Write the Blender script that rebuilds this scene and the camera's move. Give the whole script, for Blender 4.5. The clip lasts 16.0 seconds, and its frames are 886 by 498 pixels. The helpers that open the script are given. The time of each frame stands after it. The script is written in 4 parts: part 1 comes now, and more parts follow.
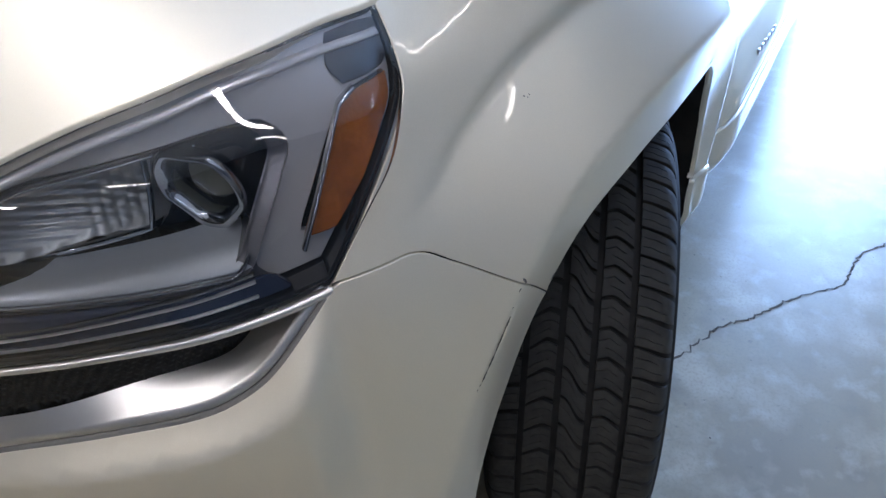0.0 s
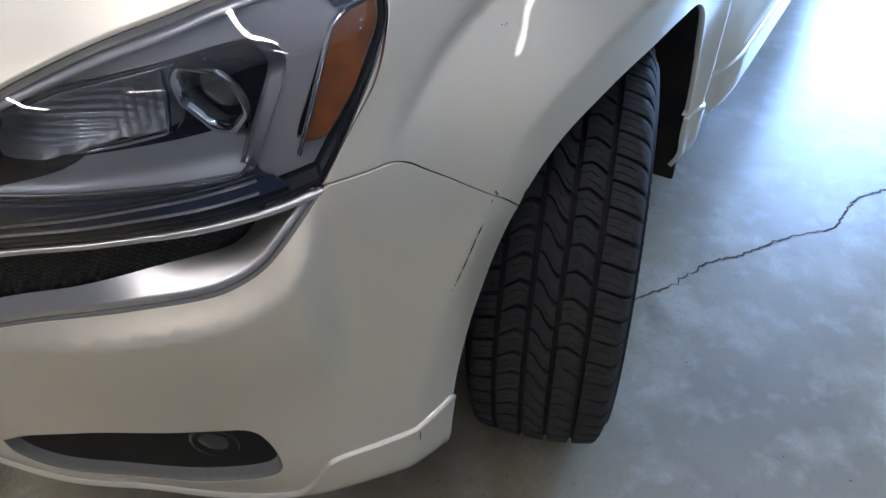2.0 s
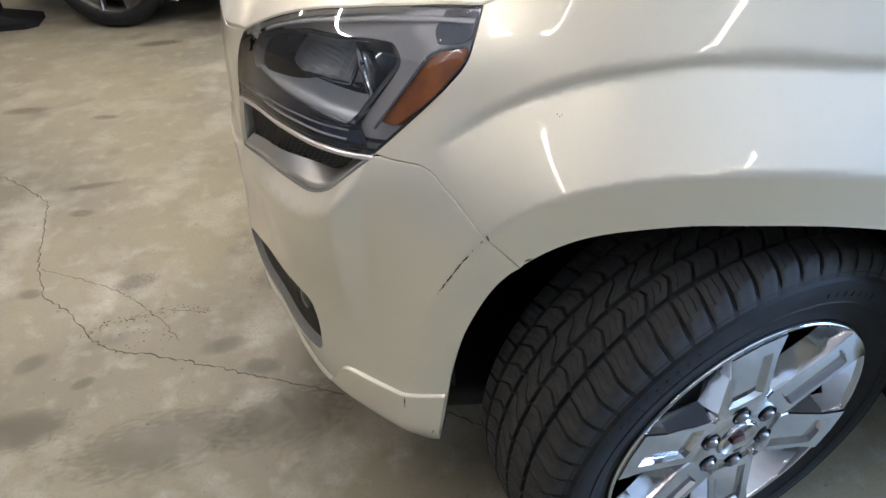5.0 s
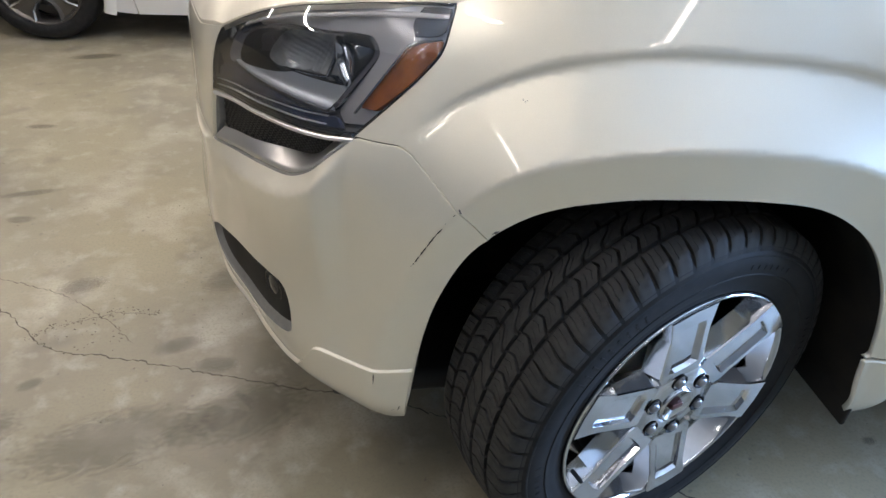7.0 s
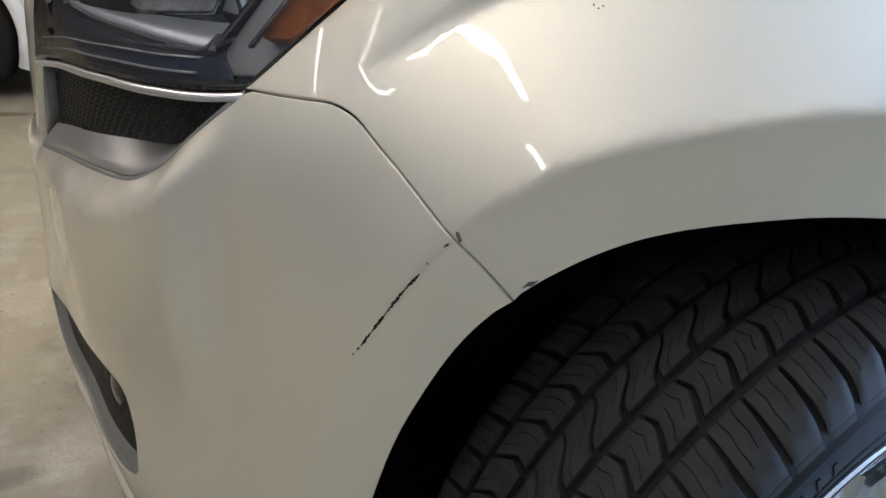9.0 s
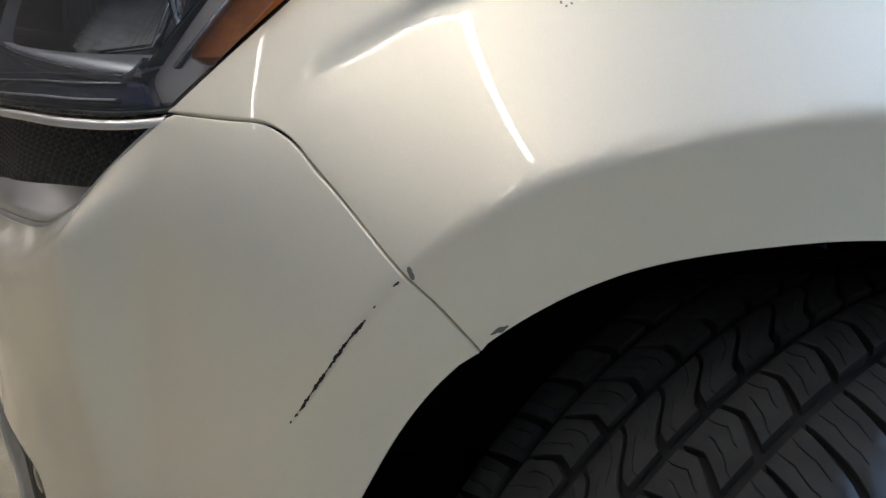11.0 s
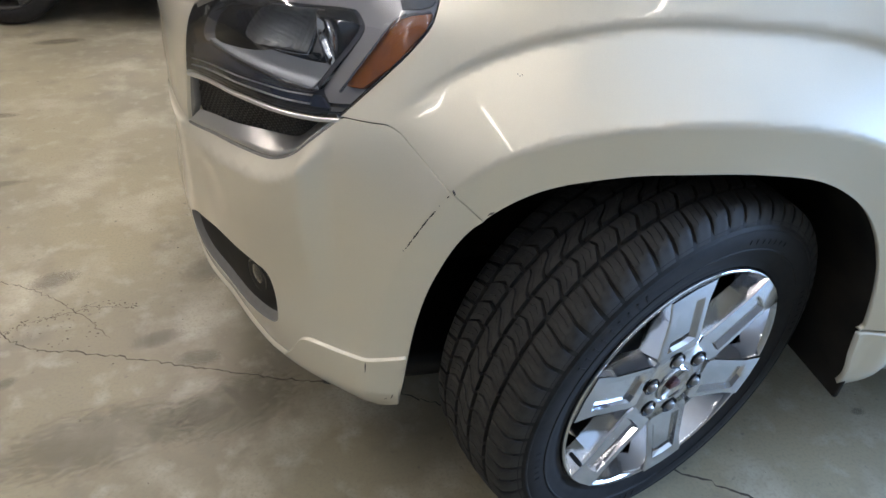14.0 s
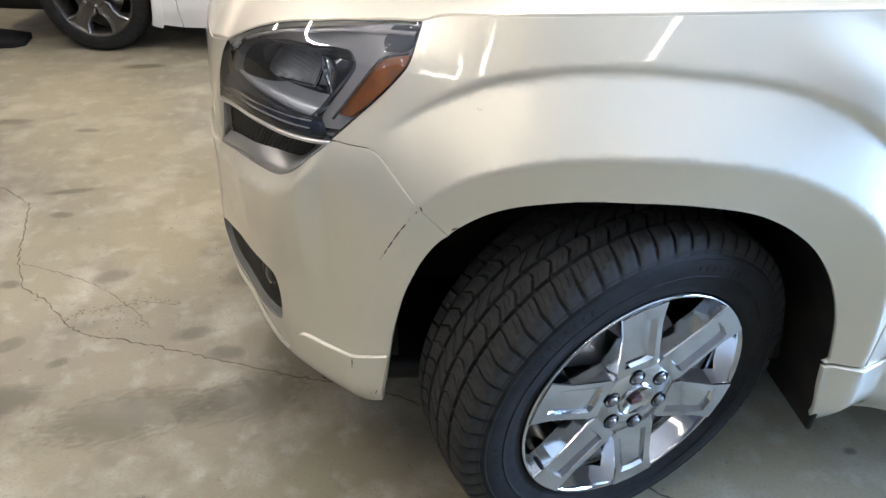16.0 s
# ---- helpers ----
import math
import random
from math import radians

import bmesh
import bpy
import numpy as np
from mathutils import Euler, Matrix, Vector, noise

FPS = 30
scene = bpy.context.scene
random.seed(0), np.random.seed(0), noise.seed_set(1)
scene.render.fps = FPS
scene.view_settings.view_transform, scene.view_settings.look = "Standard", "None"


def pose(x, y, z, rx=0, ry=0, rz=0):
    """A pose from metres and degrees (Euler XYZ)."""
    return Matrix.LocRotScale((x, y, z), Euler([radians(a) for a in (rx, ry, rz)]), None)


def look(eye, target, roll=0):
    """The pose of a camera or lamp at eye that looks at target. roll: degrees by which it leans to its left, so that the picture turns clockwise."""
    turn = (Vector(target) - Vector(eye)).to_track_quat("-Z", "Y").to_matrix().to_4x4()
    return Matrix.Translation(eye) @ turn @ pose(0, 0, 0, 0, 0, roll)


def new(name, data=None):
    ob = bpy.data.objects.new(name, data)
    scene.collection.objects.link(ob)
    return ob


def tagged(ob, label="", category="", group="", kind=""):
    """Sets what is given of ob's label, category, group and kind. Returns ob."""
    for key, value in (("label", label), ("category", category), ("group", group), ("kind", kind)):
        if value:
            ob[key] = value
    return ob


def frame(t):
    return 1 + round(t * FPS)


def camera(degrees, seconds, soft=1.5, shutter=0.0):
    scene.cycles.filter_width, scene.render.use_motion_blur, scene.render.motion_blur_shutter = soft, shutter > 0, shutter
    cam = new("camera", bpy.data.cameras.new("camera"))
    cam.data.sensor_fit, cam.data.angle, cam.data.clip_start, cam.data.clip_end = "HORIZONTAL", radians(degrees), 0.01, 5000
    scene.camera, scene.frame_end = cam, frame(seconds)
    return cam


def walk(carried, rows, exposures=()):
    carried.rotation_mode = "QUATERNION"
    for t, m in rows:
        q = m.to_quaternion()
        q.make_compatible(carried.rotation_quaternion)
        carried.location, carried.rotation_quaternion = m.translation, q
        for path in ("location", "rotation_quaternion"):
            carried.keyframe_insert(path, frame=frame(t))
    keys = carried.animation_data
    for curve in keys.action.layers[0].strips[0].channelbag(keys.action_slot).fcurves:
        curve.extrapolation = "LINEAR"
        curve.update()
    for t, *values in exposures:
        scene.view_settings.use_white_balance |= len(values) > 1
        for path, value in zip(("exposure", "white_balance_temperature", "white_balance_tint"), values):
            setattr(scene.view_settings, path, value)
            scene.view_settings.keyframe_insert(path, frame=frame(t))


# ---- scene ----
from mathutils.geometry import delaunay_2d_cdt

cam = camera(67.0, 16.0)
PATH = [
    (0, (-0.8767, -0.1730, 1.2673), (-0.2238, 0.2564, 0.6434), -4.69),
    (0.5, (-0.9527, -0.0954, 1.2589), (-0.2198, 0.2062, 0.6491), -5.38),
    (1, (-1.0266, -0.0474, 1.2852), (-0.2981, 0.1601, 0.6324), -2.63),
    (1.5, (-1.0122, -0.0985, 1.2826), (-0.2935, 0.1668, 0.6399), -4.57),
    (2, (-0.9282, -0.2599, 1.2972), (-0.3433, 0.1674, 0.6078), -4.29),
    (2.2, (-0.9245, -0.3114, 1.2904), (-0.3752, 0.1781, 0.6131), -6.72),
    (2.5, (-0.8508, -0.3505, 1.2845), (-0.3021, 0.1707, 0.6309), -5.18),
    (3, (-0.6975, -0.3394, 1.2994), (-0.2570, 0.2500, 0.6222), 1.01),
    (3.5, (-0.6224, -0.3927, 1.2960), (-0.3495, 0.3022, 0.6307), -0.58),
    (4, (-0.5067, -0.5571, 1.3237), (-0.4104, 0.1953, 0.6720), 0.71),
    (4.2, (-0.4764, -0.5919, 1.3335), (-0.4527, 0.1738, 0.6908), -0.37),
    (6.5, (-0.5687, -0.7833, 1.3434), (-0.4527, 0.0373, 0.7838), 0.81),
    (7, (-0.5745, -0.7979, 1.3231), (-0.4310, 0.0157, 0.7597), 3.38),
    (7.5, (-0.5696, -0.7556, 1.2725), (-0.4350, 0.1094, 0.7890), 3.02),
    (8, (-0.5525, -0.5902, 1.1367), (-0.3614, 0.2669, 0.6583), 6.20),
    (10.5, (-0.4748, -0.3174, 0.9588), (-0.2597, 0.6025, 0.6311), 4.91),
    (11, (-0.4691, -0.3208, 0.9500), (-0.2569, 0.6015, 0.6270), 4.57),
    (11.5, (-0.4633, -0.3248, 0.9564), (-0.2547, 0.6017, 0.6433), 4.24),
    (12, (-0.4679, -0.3509, 0.9998), (-0.2640, 0.5655, 0.6556), 3.72),
    (12.5, (-0.4812, -0.4396, 1.1108), (-0.2829, 0.4597, 0.7211), 3.78),
    (13, (-0.5295, -0.5577, 1.2165), (-0.3273, 0.2876, 0.7220), 3.62),
    (13.5, (-0.5863, -0.6702, 1.2640), (-0.3994, 0.1445, 0.7151), 4.39),
    (14, (-0.5948, -0.7616, 1.3000), (-0.4177, 0.0315, 0.7172), 3.32),
    (14.5, (-0.5422, -0.8285, 1.3311), (-0.4258, -0.0253, 0.7470), 3.15),
    (15, (-0.4841, -0.8829, 1.3513), (-0.4143, -0.0671, 0.7771), 2.89),
    (15.5, (-0.4623, -0.9062, 1.3610), (-0.3900, -0.0808, 0.8012), 2.28),
    (16, (-0.4569, -0.9145, 1.3611), (-0.3771, -0.0833, 0.8109), 2.55),
]
walk(cam, [(t, look(e, g, r)) for t, e, g, r in PATH],
     exposures=[(0, 0.11, 6370, 18.8), (1.5, -0.02, 6400, 19.4), (2.0, -0.03, 6400, 19), (2.2, 0.05, 6480, 20), (2.6, 0.26, 6720, 22), (3.2, 0.56, 7050, 19.8), (4.2, 0.57, 7000, 17.3), (7, 0.54, 7010, 16.8), (7.5, 0.69, 7010, 16.8), (8.2, 0.56, 7010, 16.8), (10.5, 0.27, 6920, 16), (11.5, 0.32, 6900, 16), (12.5, 0.29, 7150, 16.3), (13.2, 0.22, 7090, 17), (14, 0.53, 7090, 16.3), (16, 0.70, 7090, 16.3)])

# ---- world, sun and lights ----
world = bpy.data.worlds.new("sky")
scene.world = world
world.use_nodes = True
wn = world.node_tree.nodes
sky = wn.new("ShaderNodeTexSky")
sky.sky_type, sky.sun_disc, sky.sun_elevation, sky.sun_rotation = "NISHITA", False, radians(48), radians(60)
world.node_tree.links.new(sky.outputs[0], wn["Background"].inputs[0])
wn["Background"].inputs[1].default_value = 0.08


def area(name, m, sx, sy, watts, colour):
    lamp = bpy.data.lights.new(name, "AREA")
    lamp.shape, lamp.size, lamp.size_y, lamp.energy, lamp.color = "RECTANGLE", sx, sy, watts, colour
    ob = new(name, lamp)
    ob.matrix_world = m
    return ob


# daylight through the open bay door, which lies behind the car
area("daylight", look((5.35, -.1, 1.5), (0, -.1, 1.0)), 1.9, 2.9, 680, (.31, .56, 1.0))


# ---- materials ----
def material(name, colour, rough=.5, metal=0.0, coat=0.0, spec=.5):
    m = bpy.data.materials.new(name)
    m.use_nodes = True
    b = m.node_tree.nodes["Principled BSDF"]
    b.inputs["Base Color"].default_value = (*colour, 1)
    b.inputs["Roughness"].default_value, b.inputs["Metallic"].default_value = rough, metal
    b.inputs["Coat Weight"].default_value, b.inputs["Coat Roughness"].default_value = coat, .02
    b.inputs["Specular IOR Level"].default_value = spec
    return m


def grain(m, scale, amount, dark, rough=0.0, bump=0.0, detail=6.0, dist=.002, mask=(.35, .65)):
    """Noise over a material's colour (towards dark), its roughness and its relief."""
    t = m.node_tree
    b = t.nodes["Principled BSDF"]
    co = t.nodes.new("ShaderNodeTexCoord")
    n = t.nodes.new("ShaderNodeTexNoise")
    n.inputs["Scale"].default_value, n.inputs["Detail"].default_value = scale, detail
    t.links.new(co.outputs["Object"], n.inputs["Vector"])
    r = t.nodes.new("ShaderNodeMapRange")
    r.inputs[1].default_value, r.inputs[2].default_value, r.inputs[4].default_value = mask[0], mask[1], amount
    t.links.new(n.outputs["Fac"], r.inputs[0])
    mix = t.nodes.new("ShaderNodeMix")
    mix.data_type = "RGBA"
    old = b.inputs["Base Color"]
    if old.links:
        t.links.new(old.links[0].from_socket, mix.inputs["A"])
    else:
        mix.inputs["A"].default_value = old.default_value
    mix.inputs["B"].default_value = (*dark, 1)
    t.links.new(r.outputs[0], mix.inputs["Factor"])
    t.links.new(mix.outputs["Result"], old)
    if rough:
        a = t.nodes.new("ShaderNodeMath")
        a.operation = "MULTIPLY_ADD"
        a.inputs[1].default_value, a.inputs[2].default_value = rough, b.inputs["Roughness"].default_value
        t.links.new(n.outputs["Fac"], a.inputs[0])
        t.links.new(a.outputs[0], b.inputs["Roughness"])
    if bump:
        k = t.nodes.new("ShaderNodeBump")
        k.inputs["Strength"].default_value, k.inputs["Distance"].default_value = bump, dist
        t.links.new(n.outputs["Fac"], k.inputs["Height"])
        if b.inputs["Normal"].links:
            t.links.new(b.inputs["Normal"].links[0].from_socket, k.inputs["Normal"])
        t.links.new(k.outputs[0], b.inputs["Normal"])
    return m


def glow(name, colour, strength):
    m = material(name, (.8, .8, .8))
    b = m.node_tree.nodes["Principled BSDF"]
    b.inputs["Emission Color"].default_value, b.inputs["Emission Strength"].default_value = (*colour, 1), strength
    return m


def clear(name, tint=(1, 1, 1), gloss=.04, rough=.02):
    """A thin clear shell: see-through, with a gloss that grows at grazing angles."""
    m = bpy.data.materials.new(name)
    m.use_nodes = True
    t = m.node_tree
    t.nodes.clear()
    out, mix = t.nodes.new("ShaderNodeOutputMaterial"), t.nodes.new("ShaderNodeMixShader")
    a, g, f = t.nodes.new("ShaderNodeBsdfTransparent"), t.nodes.new("ShaderNodeBsdfGlossy"), t.nodes.new("ShaderNodeFresnel")
    a.inputs[0].default_value, g.inputs["Roughness"].default_value, f.inputs[0].default_value = (*tint, 1), rough, 1.95
    for x, y in ((f.outputs[0], mix.inputs[0]), (a.outputs[0], mix.inputs[1]), (g.outputs[0], mix.inputs[2]), (mix.outputs[0], out.inputs[0])):
        t.links.new(x, y)
    return m


PAINT = grain(material("pearl_white_paint", (.808, .757, .635), .42, .50, 1.0, .5), 900, .12, (.58, .545, .48), 0, 0, 2)
RUBBER = grain(material("tyre_rubber", (.012, .0118, .012), .60, 0, 0, .20), 45, .6, (.027, .026, .0255), .15, .15, 6, .001)
TREADRUBBER = grain(material("worn_tread_rubber", (.026, .0253, .0243), .68, 0, 0, .25), 60, .6, (.050, .048, .044), .12, .15, 6, .001)
BLACK = grain(material("black_plastic", (.007, .007, .007), .6, 0, 0, .35), 40, .5, (.014, .013, .012), .1)
CHROME = material("chrome", (.62, .63, .64), .07, 1.0)
WHEELCHROME = grain(material("wheel_chrome", (.64, .65, .67), .07, 1.0), 60, .3, (.54, .54, .55), .05)
NUTGREY = grain(material("dull_steel", (.34, .34, .35), .30, 1.0), 90, .3, (.24, .24, .24), .1)
SATIN = grain(material("satin_metal", (.80, .80, .81), .34, 1.0), 300, .05, (.6, .6, .6), .02)
CONCRETE = material("concrete", (.308, .272, .186), .30)
grain(CONCRETE, 1.1, .9, (.185, .163, .122), .22, 0, 9, .002, (.44, .66))
grain(CONCRETE, 4.5, .62, (.47, .435, .352), 0, 0, 9, .002, (.50, .68))
grain(CONCRETE, 6, .75, (.155, .137, .108), 0, 0, 10, .002, (.58, .78))
grain(CONCRETE, 15, .42, (.48, .455, .39), 0, 0, 10, .002, (.55, .75))
grain(CONCRETE, 42, .8, (.15, .13, .105), 0, .10, 6, .0015, (.66, .76))
grain(CONCRETE, 130, .35, (.20, .178, .135), .10, 0, 4, .002, (.48, .66))
CRACK = material("crack_dirt", (.07, .057, .043), .9)
CEILPAINT = grain(material("ceiling_paint", (.84, .83, .80), .8), 2, .3, (.6, .58, .55), .1)
WALLPAINT = grain(material("wall_paint", (.21, .20, .185), .7), 3, .3, (.17, .16, .145), .1)
GLOSSBLACK = material("gloss_black", (.010, .011, .014), .08, 0, .5)
BEZEL = grain(material("grey_bezel", (.64, .63, .64), .20, .45), 300, .15, (.53, .525, .53), .04)
CHARCOAL = grain(material("charcoal_bezel", (.17, .176, .21), .20, .5), 300, .2, (.13, .134, .16), .04)
NAVYGLOSS = material("navy_gloss", (.018, .027, .060), .12, 0, .6)
NAVY = grain(material("navy_cover", (.035, .038, .052), .20, .4), 300, .3, (.03, .03, .04), .05)
TRAY = grain(material("blue_grey_tray", (.46, .50, .56), .34, .4), 200, .2, (.38, .415, .47), .05)
REFLECT = grain(material("facet_reflector", (.82, .81, .77), .16, .5), 40, .4, (.42, .41, .39), .08)
LENSCLEAR = clear("clear_lens", (.90, .94, 1.0))
AMBER = grain(grain(material("amber_reflector", (.41, .113, .003), .26, 0, .4, .4), 260, .5, (.23, .058, .002), 0, .5, 1, .001), 22, .7, (.20, .05, .002), 0, 0, 2, .001, (.45, .62))
GREYTRIM = grain(material("grey_trim", (.17, .165, .155), .40), 80, .3, (.12, .115, .11), .1)
MESHBLACK = material("mesh_black", (.006, .006, .006), .5)
SCRATCH = material("bare_primer", (.012, .011, .011), .8)
CHIP = material("grey_chip", (.13, .125, .12), .7)
GLASS = material("tinted_glass", (.02, .024, .026), .04, 0, .3)
LINER = grain(grain(material("dusty_liner", (.013, .0118, .0105), .75, 0, 0, .25), 9, .8, (.034, .027, .020), .1, 0, 8, .002, (.42, .66)), 90, .4, (.022, .018, .014), .05)
RED_EMBLEM = material("red_emblem", (.12, .045, .042), .3, .3, .4)
DARKALLOY = grain(material("dark_alloy", (.115, .105, .095), .24, .7), 30, .3, (.07, .066, .06), .1)


def stain_material(name, colour, seed):
    """A soaked-in stain: dark in the middle, broken up and fading towards its edge."""
    m = material(name, colour, .4)
    t = m.node_tree
    b, out = t.nodes["Principled BSDF"], t.nodes["Material Output"]
    co, n, g = t.nodes.new("ShaderNodeTexCoord"), t.nodes.new("ShaderNodeTexNoise"), t.nodes.new("ShaderNodeTexGradient")
    g.gradient_type = "SPHERICAL"
    n.inputs["Scale"].default_value, n.inputs["Detail"].default_value = 14 + seed, 8
    t.links.new(co.outputs["Object"], n.inputs["Vector"])
    t.links.new(co.outputs["Object"], g.inputs["Vector"])
    mul, clampd = t.nodes.new("ShaderNodeMath"), t.nodes.new("ShaderNodeMapRange")
    mul.operation = "MULTIPLY"
    t.links.new(n.outputs["Fac"], mul.inputs[0])
    t.links.new(g.outputs["Fac"], mul.inputs[1])
    clampd.inputs[1].default_value, clampd.inputs[2].default_value, clampd.inputs[4].default_value = .13, .30, .36
    t.links.new(mul.outputs[0], clampd.inputs[0])
    a, mix = t.nodes.new("ShaderNodeBsdfTransparent"), t.nodes.new("ShaderNodeMixShader")
    t.links.new(clampd.outputs[0], mix.inputs[0])
    t.links.new(a.outputs[0], mix.inputs[1])
    t.links.new(b.outputs[0], mix.inputs[2])
    t.links.new(mix.outputs[0], out.inputs[0])
    return m


STAIN = stain_material("oil_stain", (.135, .118, .085), 0)


def part(name, mesh, mat, parent, label="", smooth_faces=True):
    """Links a bmesh or a mesh as one object under a thing or a part."""
    if isinstance(mesh, bmesh.types.BMesh):
        bm, mesh = mesh, bpy.data.meshes.new(name)
        bm.to_mesh(mesh)
        bm.free()
        if smooth_faces:
            for p in mesh.polygons:
                p.use_smooth = True
    mesh.materials.clear()
    mesh.materials.append(mat)
    ob = new(name, mesh)
    ob.parent = parent
    return tagged(ob, label)


def thing(name, label, category, m=None, group="", kind=""):
    ob = new(name)
    ob.empty_display_size = .2
    if m is not None:
        ob.matrix_world = m
    return tagged(ob, label, category, group, kind)


def box(bm, lo, hi, bevel=0.0, m=None):
    """A box between two corners, with bevelled edges, added to bm."""
    lo, hi = Vector(lo), Vector(hi)
    r = bmesh.ops.create_cube(bm, size=1, matrix=Matrix.Translation((lo + hi) / 2) @ Matrix.Diagonal((*(hi - lo), 1)))
    if bevel:
        edges = list({e for v in r["verts"] for e in v.link_edges})
        made = bmesh.ops.bevel(bm, geom=edges, offset=bevel, segments=2, affect="EDGES", profile=.5)
        verts = list({v for f in made["faces"] for v in f.verts} | {v for v in r["verts"] if v.is_valid})
    else:
        verts = r["verts"]
    if m is not None:
        bmesh.ops.transform(bm, matrix=m, verts=verts)
    return bm


def spun(profile, steps=64, closed=False):
    """A turned form: profile of (radius, height) about z."""
    bm = bmesh.new()
    rings = []
    for r, h in profile:
        rings.append([bm.verts.new((r * math.cos(2 * math.pi * i / steps), r * math.sin(2 * math.pi * i / steps), h)) for i in range(steps)])
    for a, b in list(zip(rings, rings[1:])) + ([(rings[-1], rings[0])] if closed else []):
        for i in range(steps):
            bm.faces.new((a[i], a[(i + 1) % steps], b[(i + 1) % steps], b[i]))
    return bm


def resample(points, step):
    p = np.array(points, float)
    s = np.concatenate([[0], np.cumsum(np.linalg.norm(np.diff(p, axis=0), axis=1))])
    n = max(2, int(math.ceil(s[-1] / step)) + 1)
    t = np.linspace(0, s[-1], n)
    return np.stack([np.interp(t, s, p[:, 0]), np.interp(t, s, p[:, 1])], 1)


def curve(points, n=6):
    """A smooth curve through points, as a list."""
    return [tuple(p) for p in catmull(points, n)]


def inside(poly, p):
    x, y = p[:, 0], p[:, 1]
    hit = np.zeros(len(p), bool)
    for (x0, y0), (x1, y1) in zip(poly, np.roll(poly, -1, axis=0)):
        c = (y0 > y) != (y1 > y)
        hit ^= c & (x < (x1 - x0) * (y - y0) / (y1 - y0 + 1e-12) + x0)
    return hit


def ring_out(p):
    """The outward direction at each corner of a closed outline."""
    t = np.roll(p, -1, axis=0) - np.roll(p, 1, axis=0)
    t /= np.linalg.norm(t, axis=1)[:, None] + 1e-9
    area2 = np.sum(p[:, 0] * np.roll(p[:, 1], -1) - np.roll(p[:, 0], -1) * p[:, 1])
    n = np.stack([t[:, 1], -t[:, 0]], 1)
    return n if area2 > 0 else -n


def strip(name, rows, mat, parent, label="", closed=False):
    """A sheet over rows of points, one row after another."""
    bm = bmesh.new()
    vs = [[bm.verts.new(p) for p in r] for r in rows]
    for a, b in zip(vs, vs[1:] + (vs[:1] if closed else [])):
        for i in range(len(a) - 1):
            bm.faces.new((a[i], b[i], b[i + 1], a[i + 1]))
    return part(name, bm, mat, parent, label)


def bead(name, path, width, depth, mat, parent, label="", height=.003):
    """A narrow raised bead along a path on the skin."""
    p = resample(path, .012)
    t = np.gradient(p, axis=0)
    t /= np.linalg.norm(t, axis=1)[:, None]
    n = np.stack([-t[:, 1], t[:, 0]], 1)
    rows = []
    for q, m in zip(p, n):
        rows.append([tuple(skin(q[0] + m[0] * width * k, q[1] + m[1] * width * k, depth - h)) for k, h in ((-.5, -.004), (-.5, height * .6), (-.25, height), (.25, height), (.5, height * .6), (.5, -.004))])
    return strip(name, rows, mat, parent, label)


